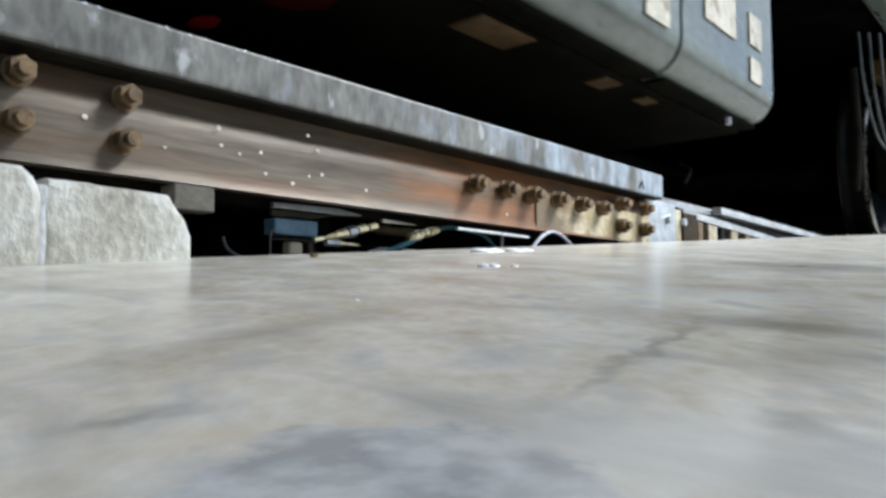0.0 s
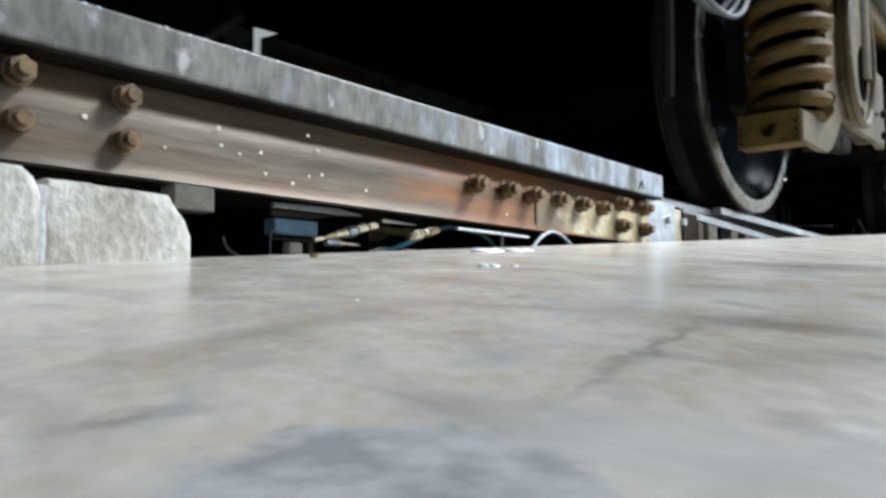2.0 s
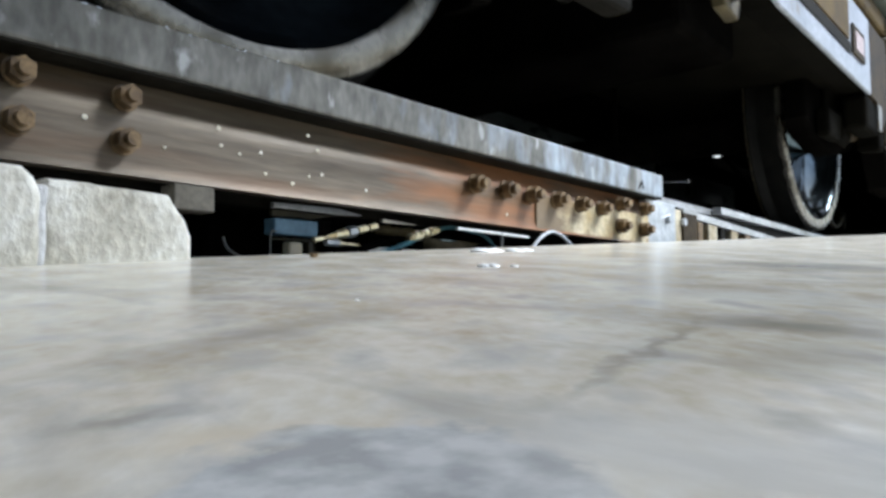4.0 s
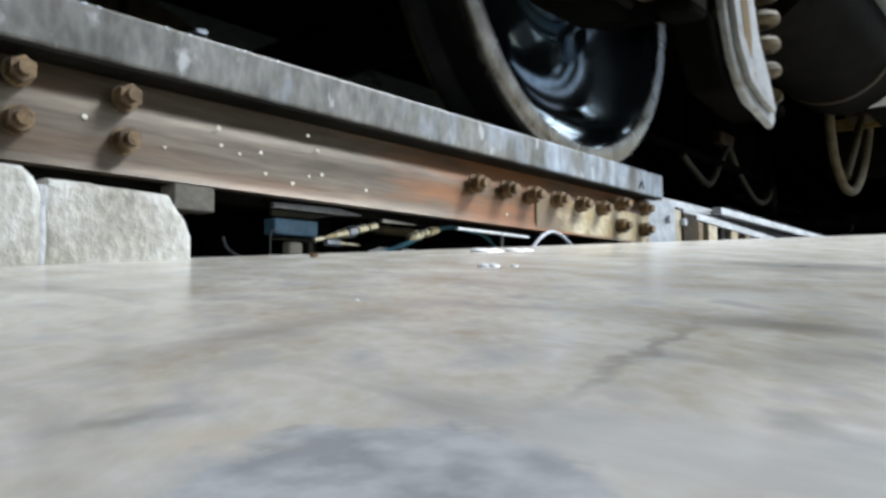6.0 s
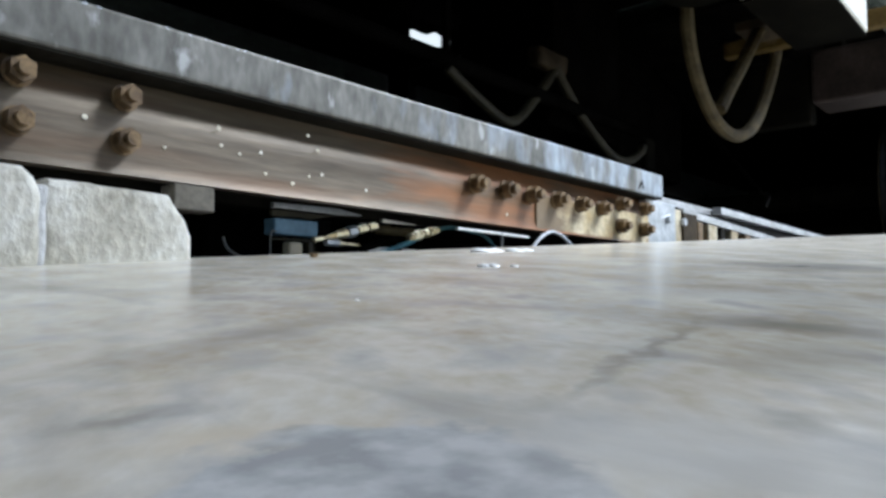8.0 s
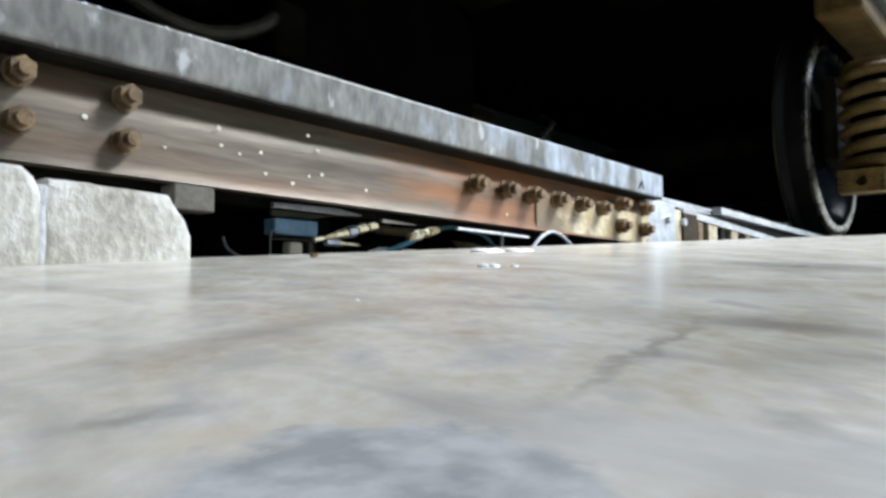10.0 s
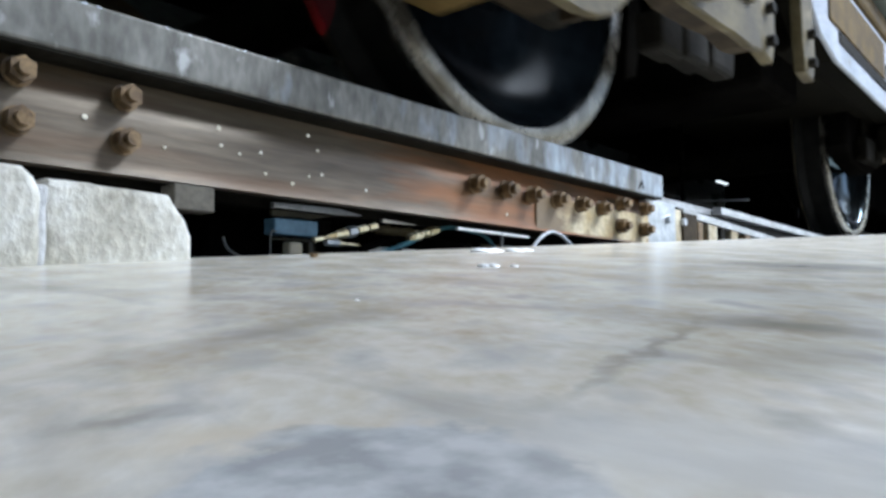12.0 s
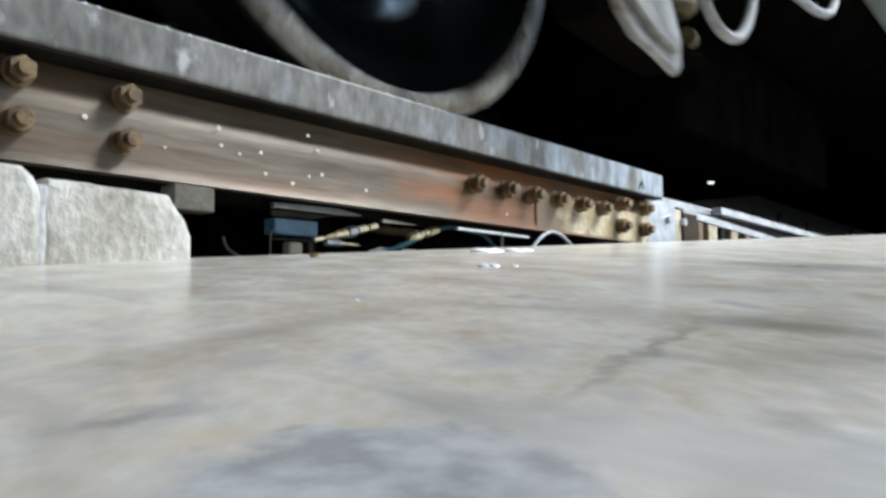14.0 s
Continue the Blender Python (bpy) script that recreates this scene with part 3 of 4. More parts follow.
part("bar", slab_of([(0.634, ZR - 0.1285), (0.692, ZR - 0.1305), (0.692, ZR - 0.1325), (0.634, ZR - 0.1330)], -0.657, -0.65, 0.0005), PALEMETAL, fl)
part("leg", box(-0.657, -0.651, 0.655, 0.67, ZR - 0.194, ZR - 0.1335, 0.001), SHADEBLACK, fl)
jb = thing("junction_box", "small dull teal box under the rail", "junction box")
part("case", box(-0.668, GX, 0.471, 0.530, ZR - 0.1585, ZR - 0.141, 0.0015), BLUE, jb)
part("lid_strip", box(-0.666, -0.6475, 0.5315, 0.548, ZR - 0.1565, ZR - 0.139, 0.001), SHADEBLACK, jb)
part("stand", box(-0.666, -0.655, 0.50, 0.515, ZR - 0.194, ZR - 0.159, 0.001), SHADEBLACK, jb)
cp = thing("clamp", "small grey pipe clamp on the track bed", "clamp")
part("foot", box(-0.66, -0.642, 0.465, 0.535, ZR - 0.194, ZR - 0.181, 0.002), DARKIRON, cp)
part("rail", tube([(GX, 0.466, ZR - 0.1645), (GX, 0.49, ZR - 0.1635), (GX, 0.522, ZR - 0.1635)], 0.0012), HANG, cp)
part("jaw", box(-0.66, -0.646, 0.489, 0.508, ZR - 0.1805, ZR - 0.166, 0.003), CREAM, cp)
part("jaw", box(-0.66, -0.646, 0.516, 0.5225, ZR - 0.1805, ZR - 0.1645, 0.0015), HANG, cp)
part("hook", tube([(GX, 0.466, ZR - 0.181), (GX, 0.466, ZR - 0.160), (GX, 0.469, ZR - 0.1555), (GX, 0.474, ZR - 0.1565)], 0.0011), CABLE, cp)
va = thing("valve_fitting", "brass pipe fittings joined in a line", "pipe fitting")
a, b = Vector((GX, 0.524, ZR - 0.1619)), Vector((GX, 0.620, ZR - 0.1385))
part("pipe", rod(a, b, 0.0026), BRASS, va)
nuts(va, a, b, ((0.0, 0.16, 0.0035, 0.0028), (0.17, 0.50, 0.0024, 0.0062)), BRASS)
nuts(va, a, b, ((0.52, 0.65, 0.0072, 0.0068),), ZINC)
nuts(va, a, b, ((0.68, 0.83, 0.0050, 0.0054), (0.87, 1.0, 0.0046, 0.0050)), BRASS)
part("lower_pipe", rod((GX, 0.561, ZR - 0.1630), (GX, 0.594, ZR - 0.1640), 0.0036, 10, None, 0.0010), BRASS, va)
part("lower_nut", rod((GX, 0.541, ZR - 0.1632), (GX, 0.560, ZR - 0.1632), 0.0042, 6), ZINC, va)
part("bracket", box(-0.655, -0.65, 0.558, 0.566, ZR - 0.194, ZR - 0.16), SHADEBLACK, va)
va = thing("hose_coupling", "brass hose coupling with teal tube", "pipe fitting")
a, b = Vector((GX, 0.676, ZR - 0.1500)), Vector((GX, 0.736, ZR - 0.1345))
part("sleeve", tube([(GX - 0.004, 0.622, ZR - 0.142), (GX - 0.004, 0.65, ZR - 0.1425), (GX - 0.004, 0.690, ZR - 0.1415)], 0.0058), HOSE, va, "dusty brown sleeve", smooth=True)
part("body", rod(a, b, 0.0040), BRASS, va)
nuts(va, a, b, ((0.0, 0.12, 0.0045, 0.0070), (0.13, 0.42, 0.0072, 0.0072), (0.50, 0.62, 0.0058, 0.0058), (0.66, 0.95, 0.0070, 0.0052)), BRASS)
part("tube", tube([(GX, 0.731, ZR - 0.136), (GX, 0.748, ZR - 0.131), (GX, 0.768, ZR - 0.1292), (GX, 0.80, ZR - 0.132), (GX - 0.01, 0.86, ZR - 0.140), (GX - 0.03, 0.95, ZR - 0.194)], 0.0026), TEAL, va, "teal plastic tube", smooth=True)
part("tube", tube([(GX + 0.004, 0.625, ZR - 0.172), (GX + 0.002, 0.66, ZR - 0.161), (GX, 0.69, ZR - 0.151), (GX, 0.70, ZR - 0.146)], 0.0032), TEAL, va, "teal plastic tube", smooth=True)
part("tube", tube([(GX - 0.006, 0.60, ZR - 0.168), (GX - 0.006, 0.635, ZR - 0.158), (GX - 0.006, 0.66, ZR - 0.150)], 0.0045), SHADEBLACK, va, "black rubber tube", smooth=True)
part("bracket", box(-0.655, -0.65, 0.70, 0.708, ZR - 0.194, ZR - 0.150), SHADEBLACK, va)
lw = thing("loose_wire", "short dark wire bent up from the track bed", "cable")
part("wire", tube([(GX, 0.409, ZR - 0.166), (GX, 0.411, ZR - 0.172), (GX, 0.414, ZR - 0.1775), (GX, 0.421, ZR - 0.182), (GX, 0.445, ZR - 0.190)], 0.0011), CABLE, lw, smooth=True)
cr = thing("conduit_rod", "shiny pale metal conduit lying beside the rail foot", "conduit")
part("rod", rod((-0.590, 0.705, ZR - 0.139), (-0.590, 0.862, ZR - 0.1395), 0.0019), GLOSSW, cr)
part("clip", box(-0.592, -0.588, 0.797, 0.799, ZR - 0.1955, ZR - 0.1375), CABLE, cr)
wl = thing("wire_loop", "pale grey wire loop rising from the track bed", "cable")
part("wire", tube([(-0.588, y, ZR + z) for y, z in ((0.845, -0.195), (0.868, -0.158), (0.89, -0.139), (0.918, -0.128), (0.945, -0.131), (0.965, -0.140), (0.985, -0.152), (1.01, -0.195))], 0.0028), ZINC, wl)
pb = thing("pebble", "tiny dark pebble on the concrete apron", "pebble")
part("stone", roughened(rod((-0.487, 0.394, 0.406), (-0.487, 0.394, 0.4095), 0.0035, 7), 0.0008, 200), BOLT, pb)

# small red beam sensor on the track bed, shining up at passing wheels
sensor = thing("beam_sensor", "small dark sensor with a red beam beside the rail", "sensor")
part("housing", box(-0.682, -0.662, 0.52, 0.54, 0.406, 0.585, 0.002), DARKIRON, sensor)
red_data = bpy.data.lights.new("red_beam", "SPOT")
red_data.energy, red_data.color, red_data.spot_size, red_data.spot_blend, red_data.shadow_soft_size = 1.5, (1.0, 0.02, 0.06), radians(30), 0.05, 0.001
red_beam = new("red_beam", red_data)
red_beam.matrix_world = look((U * -0.672, U * 0.53, U * 0.592), (U * -0.735, U * 0.567, U * 0.745))

far_beam_data = bpy.data.lights.new("far_red_beam", "SPOT")
far_beam_data.energy, far_beam_data.color, far_beam_data.spot_size, far_beam_data.spot_blend, far_beam_data.shadow_soft_size = 14.0, (1.0, 0.02, 0.06), radians(7), 0.05, 0.001
far_beam = new("far_red_beam", far_beam_data)
far_beam.matrix_world = look((U * -0.676, U * 0.535, U * 0.592), (U * -0.955, U * 0.55, U * 0.785))

# ---- the train: y = 0 at the first axle of the first bogie, z = 0 on the rail ----
R, XC = 0.352, -1.4725
WHEELBASE, NEXT = 2.2, 6.965


def wheelset(parent, y, disc_finish):
    axle = part("wheelset", rod((-0.80, 0, 0), (0.80, 0, 0), 0.065, 24), DARKIRON, parent, "dark steel axle with two wheels", smooth=True)
    rim = [(0, 0.316), (0, 0.347), (-0.003, 0.3515), (-0.012, 0.3525), (-0.016, 0.351), (-0.016, 0.316)]
    tread = [(-0.0165, 0.306), (-0.0165, 0.3505), (-0.068, 0.354), (-0.076, 0.362), (-0.083, 0.374), (-0.088, 0.3785), (-0.093, 0.3785), (-0.093, 0.306)]
    flange = [(-0.0935, 0.306), (-0.0935, 0.3785), (-0.096, 0.379), (-0.101, 0.37), (-0.101, 0.306)]
    bowl = [(-0.012 - 0.1495 * (math.cos(radians(a)) - math.cos(radians(62))), 0.177 + 0.1495 * math.sin(radians(a))) for a in (62, 54, 46, 38, 30, 22, 14, 5)]
    disc = [(-0.006, 0.3155), *bowl, (-0.089, 0.15), (-0.07, 0.115), (-0.03, 0.1), (-0.014, 0.09), (-0.012, 0.02), (-0.1, 0.02), (-0.1, 0.3), (-0.0825, 0.3055), (-0.0172, 0.3057), (-0.016, 0.3155)]
    for s in (1, -1):
        xo = 0.8375 * s
        for name, prof, material, label in (("rim", rim, RIM, "dusty worn rim"), ("tread", tread, TYRE, "tread coloured black for its dark reflection"), ("flange", flange, FLANGE, "flange lightened for its edge highlight"), ("wheel_disc", disc, disc_finish, "dark wheel disc")):
            part(name, lathe([(xo + s * x, r) for x, r in prof], 72, close=True), material, axle, label, smooth=True)
    axle.matrix_basis = place(XC, y, R)
    return axle


def bogie():
    b = thing("bogie", "dusty tan railway bogie with coil springs and steel wheels", "bogie", "bogies")
    # leading discs take the shaded copy, trailing discs the glinting one
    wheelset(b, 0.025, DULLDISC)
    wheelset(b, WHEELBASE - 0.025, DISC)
    # leading axle guide: spring seat, springs, arm; drawn first, then set forward
    before = set(b.children_recursive)
    part("spring_seat", bored(-0.58, -0.452, -0.262, -0.20, 0.113, 0.184, 0.017, 0.05), TAN, b, "dusty tan spring seat with a bore")
    part("seat_plate", box(-0.58, -0.465, -0.198, -0.01, 0.166, 0.184, 0.003), BROWN, b)
    for x in (-0.572, -0.46):
        for i in range(3):
            bm = rod((x, -0.262, 0.123 + 0.017 * i), (x, -0.2665, 0.123 + 0.017 * i), 0.0035, 8)
            part("rivet", bm, DARKIRON, b)
    part("coil_spring", coil(-0.507, -0.13, 0.226, 0.52, 0.076, 0.0192, 5.0), TAN, b, "tan coil spring", smooth=True)
    part("end_coil", tube([(-0.507 + 0.074 * math.cos(k * math.pi / 10), -0.13 + 0.074 * math.sin(k * math.pi / 10), 0.203 + 0.0011 * k) for k in range(21)], 0.0175, 9, None, 2), TAN, b, "flat end coil", smooth=True)
    part("spring_cup", rod((-0.505, -0.125, 0.184), (-0.505, -0.125, 0.196), 0.072, 24), TAN, b)
    # cylinder added to make the gaps between the coils black
    part("coil_gap_shade", rod((-0.507, -0.13, 0.20), (-0.507, -0.13, 0.53), 0.056, 20), SHADEBLACK, b, "black cylinder added for the dark coil gaps", smooth=True)
    part("spring_cap", rod((-0.505, -0.125, 0.51), (-0.505, -0.125, 0.54), 0.085, 24), TAN, b)
    arm = [(-0.258, 0.116), (-0.09, 0.118), (-0.05, 0.122), (-0.015, 0.135), (0.03, 0.17), (0.07, 0.215), (0.10, 0.235), (0.15, 0.238), (0.22, 0.225), (0.36, 0.232), (0.42, 0.24), (0.50, 0.232), (0.56, 0.24), (0.56, 0.33), (0.5, 0.42), (0.3, 0.47), (0.05, 0.48), (-0.04, 0.45), (-0.05, 0.33), (-0.08, 0.23), (-0.11, 0.19), (-0.258, 0.182)]
    part("side_arm", slab_of(arm, -0.464, -0.447, 0.004), PALE, b, "dusty pale cast arm")
    part("arm_core", slab_of([(y, z + 0.006) for y, z in arm[2:-3]], -0.505, -0.4645), BROWN, b)
    part("arm_rib", box(-0.447, -0.436, 0.06, 0.5, 0.31, 0.335, 0.004), PALE, b)
    part("damper", rod((-0.455, 0.27, 0.36), (-0.455, 0.27, 0.66), 0.042, 20), PALE, b, "pale damper", smooth=True)
    # hanging lug: a rounded plate with a raised rim, black sheets as its shaded holes
    oval = lambda cy, cz, ry, rz, n=24: [(cy + ry * math.sin(2 * math.pi * k / n), cz - rz * math.cos(2 * math.pi * k / n)) for k in range(n)]
    lug = part("lug", slab_of(oval(0.20, 0.42, 0.145, 0.195), -0.447, -0.428, 0.003), PALE, b, "dusty pale hanging lug")
    rim = oval(0.20, 0.42, 0.142, 0.192)
    part("lug_rim", tube([(-0.424, y, z) for y, z in rim + rim[:1]], 0.010, 8, None, 2), PALE, lug, smooth=True)
    part("opening_shade", slab_of(oval(0.235, 0.37, 0.052, 0.072), -0.428, -0.4265), SHADEBLACK, lug, "black sheet for the opening's shade")
    part("pin_hole_shade", slab_of(oval(0.205, 0.262, 0.022, 0.014, 14), -0.428, -0.4265), SHADEBLACK, lug, "black sheet for the pin hole's shade")
    for ob in set(b.children_recursive) - before:
        ob.data.transform(Matrix.Translation((U * 0.022, U * -0.044, U * -0.008)))
    # brake hangers between the wheels
    for y, z0 in ((0.58, 0.235), (0.87, 0.265)):
        pr = [(y - 0.03, z0 + 0.01), (y + 0.03, z0), (y + 0.05, z0 + 0.06), (y + 0.045, 0.46), (y - 0.05, 0.46), (y - 0.045, z0 + 0.07)]
        hg = part("brake_hanger", slab_of(pr, -0.46, -0.435, 0.004), PALE, b, "pale brake hanger")
        for z in (z0 + 0.035, z0 + 0.1):
            part("hanger_bolt", rod((-0.44, y, z), (-0.42, y, z), 0.012, 6), DARKIRON, hg)
    pr = [(1.82, 0.52), (1.8, 0.29), (1.86, 0.245), (2.02, 0.225), (2.16, 0.235), (2.28, 0.265), (2.36, 0.30), (2.46, 0.33), (2.47, 0.52)]
    # axle box blackened for the shade it sits in
    ab = part("axle_box", slab_of(pr, -0.625, -0.56, 0.012), SHADEBLACK, b, "dark axle box")
    part("cover", box(-0.5595, -0.545, 1.95, 2.2, 0.26, 0.42, 0.008), SHADEGRIME, ab)
    part("axle_box", slab_of([(-0.17, 0.52), (-0.17, 0.24), (-0.08, 0.2), (0.1, 0.2), (0.18, 0.26), (0.18, 0.52)], -0.63, -0.585, 0.01), DARKIRON, b, "dark axle box")
    for y0, y1, z0 in ((0.35, 0.45, 0.225), (0.46, 0.58, 0.235), (0.595, 0.72, 0.25)):
        part("brake_rigging", roughened(box(-0.60, -0.545, y0, y1, z0, z0 + 0.075, 0.012), 0.004, 20), DARKIRON, b, "dark grimy brake rigging")
    part("brake_block", slab_of([(0.42, 0.2), (0.47, 0.22), (0.5, 0.34), (0.47, 0.5), (0.43, 0.5), (0.445, 0.36)], -0.72, -0.655, 0.004), SHADEBLACK, b)
    part("cross_member", box(-2.4, -0.56, 0.95, 1.25, 0.30, 0.55, 0.02), SHADEBLACK, b)
    # trailing axle guide
    arm = [(2.31, 0.45), (2.47, 0.45), (2.485, 0.36), (2.52, 0.27), (2.575, 0.215), (2.606, 0.175), (2.606, 0.13), (2.59, 0.113), (2.53, 0.128), (2.455, 0.135), (2.41, 0.16), (2.375, 0.20), (2.345, 0.265), (2.32, 0.36)]
    part("side_arm", slab_of(arm, -0.462, -0.447, 0.004), PALEARM, b, "dusty off-white cast arm")
    part("arm_core", slab_of([(2.30, 0.27), (2.33, 0.21), (2.38, 0.15), (2.57, 0.135), (2.60, 0.2), (2.585, 0.27)], -0.53, -0.4625, 0.006), SHADEBLACK, b)
    part("arm_rib", slab_of([(2.355, 0.30), (2.385, 0.225), (2.43, 0.175), (2.50, 0.15), (2.575, 0.14), (2.575, 0.155), (2.51, 0.17), (2.45, 0.195), (2.405, 0.245), (2.38, 0.31), (2.365, 0.42), (2.35, 0.42)], -0.447, -0.436, 0.002), PALEARM, b)
    part("arm_groove", slab_of([(2.415, 0.344), (2.445, 0.232), (2.472, 0.222), (2.475, 0.26), (2.455, 0.345), (2.44, 0.43), (2.415, 0.43)], -0.447, -0.4455), TAN, b, "dusty tan groove")
    # castings between the frame and the arm
    part("casting", roughened(box(-0.52, -0.455, 2.03, 2.21, 0.285, 0.385, 0.014), 0.004, 16), SHADEGRIME, b, "casting darkened for shade")
    # far end of the casting paler than its body
    part("casting_face", box(-0.4545, -0.449, 2.17, 2.225, 0.30, 0.38, 0.003), PALEARM, b, "pale end face")
    part("casting", roughened(box(-0.53, -0.46, 2.235, 2.30, 0.25, 0.37, 0.014), 0.005, 16), SHADEGRIME, b, "casting darkened for shade")
    part("stop_knob", rod((-0.50, 2.66, 0.49), (-0.50, 2.66, 0.545), 0.04, 16), TAN, b, "round tan rubber stop", smooth=True)
    part("knob_bolt", rod((-0.46, 2.30, 0.335), (-0.445, 2.30, 0.335), 0.016, 6), DARKIRON, b)
    part("pale_bracket", slab_of([(2.96, 0.60), (3.18, 0.59), (3.36, 0.64), (3.36, 0.68), (3.15, 0.64), (2.98, 0.66)], -0.47, -0.445, 0.004), PALEARM, b, "pale bent bracket")
    part("coil_spring", coil(-0.51, 2.45, 0.47, 0.74, 0.066, 0.020, 4.6), PALE, b, "pale coil spring", smooth=True)
    part("spring_cup", rod((-0.51, 2.45, 0.435), (-0.51, 2.45, 0.455), 0.075, 24), BROWN, b)
    part("bracket", roughened(box(-0.53, -0.455, 2.36, 2.60, 0.385, 0.43, 0.012), 0.004, 18), BROWN, b, "grimy brown bracket")
    for y0, y1, z0, material in ((1.88, 2.02, 0.245, SHADEGRIME), (2.03, 2.15, 0.26, SHADEGRIME), (2.155, 2.25, 0.285, BROWN), (2.255, 2.34, 0.31, SHADEGRIME)):
        part("brake_rigging", roughened(box(-0.559, -0.52, y0, y1, z0, z0 + 0.085, 0.012), 0.005, 22), material, b, "grimy brown brake rigging")
    part("spring_seat", box(-0.58, -0.47, 2.62, 2.76, 0.172, 0.195, 0.006), SHADEBLACK, b, "spring seat darkened for shade")
    part("coil_spring", coil(-0.52, 2.675, 0.20, 0.48, 0.052, 0.016, 5.0), HOSE, b, "pale coil spring", smooth=True)
    # side frame with its wide flat underside
    pr = [(0.9, 0.52), (1.05, 0.42), (1.2, 0.39), (2.16, 0.39), (2.24, 0.33), (2.3, 0.31), (2.36, 0.36), (2.34, 0.62), (0.9, 0.62)]
    part("side_frame", slab_of([(0.9, 0.52), (1.05, 0.42), (1.2, 0.39), (2.08, 0.39), (2.08, 0.62), (0.9, 0.62)], -0.462, -0.45, 0.004), FRAMEP, b, "off-white side frame")
    part("frame_end", slab_of([(2.083, 0.39), *pr[3:8], (2.083, 0.62)], -0.464, -0.451, 0.004), BROWN, b, "grimy brown frame end")
    # flat dark strip laid on the frame as a recess's shade
    part("recess_shade", box(-0.4495, -0.4465, 1.22, 1.82, 0.447, 0.478, 0.001), DARKIRON, b, "dark strip for the recess's shade")
    part("frame_panel", box(-0.4495, -0.445, 1.12, 1.80, 0.482, 0.60, 0.002), TAN, b, "dusty tan panel")
    # core and underside carry the frame's shade in their colour
    part("frame_core", slab_of([(y, z + 0.004) for y, z in pr], -0.522, -0.4625), SHADEGRIME, b)
    part("frame_underside", box(-1.1, -0.522, 1.05, 2.15, 0.40, 0.6, 0.01), SHADEGRIME, b)
    pl = part("name_plate", box(-0.449, -0.443, 1.84, 1.98, 0.455, 0.54, 0.002), BROWN, b, "small plate in a dark frame")
    part("plate_face", box(-0.4425, -0.441, 1.862, 1.958, 0.472, 0.523), PLATEPINK, pl)
    # side beam above the wheels
    part("top_beam", box(-0.60, -0.46, -0.35, 2.6, 0.66, 0.74, 0.015), TAN, b)
    # far side
    part("far_side_frame", slab_of([(-0.3, 0.12), (0.1, 0.14), (0.25, 0.26), (0.9, 0.25), (1.2, 0.39), (2.1, 0.36), (2.66, 0.14), (2.6, 0.62), (-0.3, 0.62)], -2.49, -2.44, 0.006), SHADEBLACK, b)
    # black screen added to hide the glowing patch at a distance
    part("glow_screen", box(-2.1, -2.0, -1.35, -0.68, 0.3, 0.78, 0.01), SHADEBLACK, b)
    # glowing sheet added for daylight from the far side
    part("glow_patch", slab_of([(-0.403, 0.68), (-0.38, 0.68), (-0.38, 0.745), (-0.306, 0.782), (-0.403, 0.778)], -2.26, -2.25), GLOWDIM, b, "dim white glowing patch standing for daylight")
    # brake rods under the floor
    part("brake_rod", rod((-1.02, 1.55, 0.113), (-0.80, 1.55, 0.100), 0.0035, 8), PALEMETAL, b, "thin bright cross rod")
    part("rod_hanger", rod((-1.02, 1.55, 0.113), (-1.02, 1.55, 0.42), 0.008, 8), SHADEBLACK, b)
    for pts in (((-0.95, -1.375, 0.150), (-0.95, -1.34, 0.182), (-0.955, -1.315, 0.205), (-0.99, -1.31, 0.225)), ((-0.96, 2.665, 0.150), (-0.965, 2.70, 0.172), (-0.975, 2.73, 0.195), (-1.0, 2.735, 0.215))):
        pipe = part("brake_pipe", tube(pts, 0.007), DARKIRON, b, "bent brake pipe", smooth=True)
        x, y, z = pts[-1]
        part("pipe_clip", rod((x, y, z), (x - 0.45, y, z + 0.62), 0.012, 8), SHADEBLACK, pipe)
    return b


def car_shell(c, y0, y1):
    part("underframe", box(-2.5, -0.52, y0, y1, 0.85, 0.93), SHADEBLACK, c, "underframe darkened for shade")
    part("body_side", box(-0.50, -0.42, y0, y1, 0.74, 2.95, 0.02), GREEN, c)
    part("body_side", box(-2.53, -2.45, y0, y1, 0.62, 2.95, 0.02), GREEN, c)
    part("roof", box(-2.5, -0.45, y0, y1, 2.96, 3.1, 0.03), DARKIRON, c)
    part("end_wall", box(-2.44, -0.51, y0, y0 + 0.06, 0.91, 2.95), GREEN, c)
    part("end_wall", box(-2.44, -0.51, y1 - 0.06, y1, 0.91, 2.95), GREEN, c)


def cable_loop(parent, x, ya, yb, ztop, zlow, r, material, name="cable", skew=0.0):
    ym = (ya + yb) / 2 + skew
    pts = [(x, ya, ztop), (x, ya + (ym - ya) * 0.18, ztop - (ztop - zlow) * 0.5), (x + 0.005, ya + (ym - ya) * 0.55, zlow + (ztop - zlow) * 0.1), (x + 0.008, ym, zlow), (x + 0.005, yb - (yb - ym) * 0.5, zlow + (ztop - zlow) * 0.12), (x, yb - (yb - ym) * 0.12, zlow + (ztop - zlow) * 0.5), (x, yb, ztop)]
    part(name, tube(pts, r), material, parent, smooth=True)


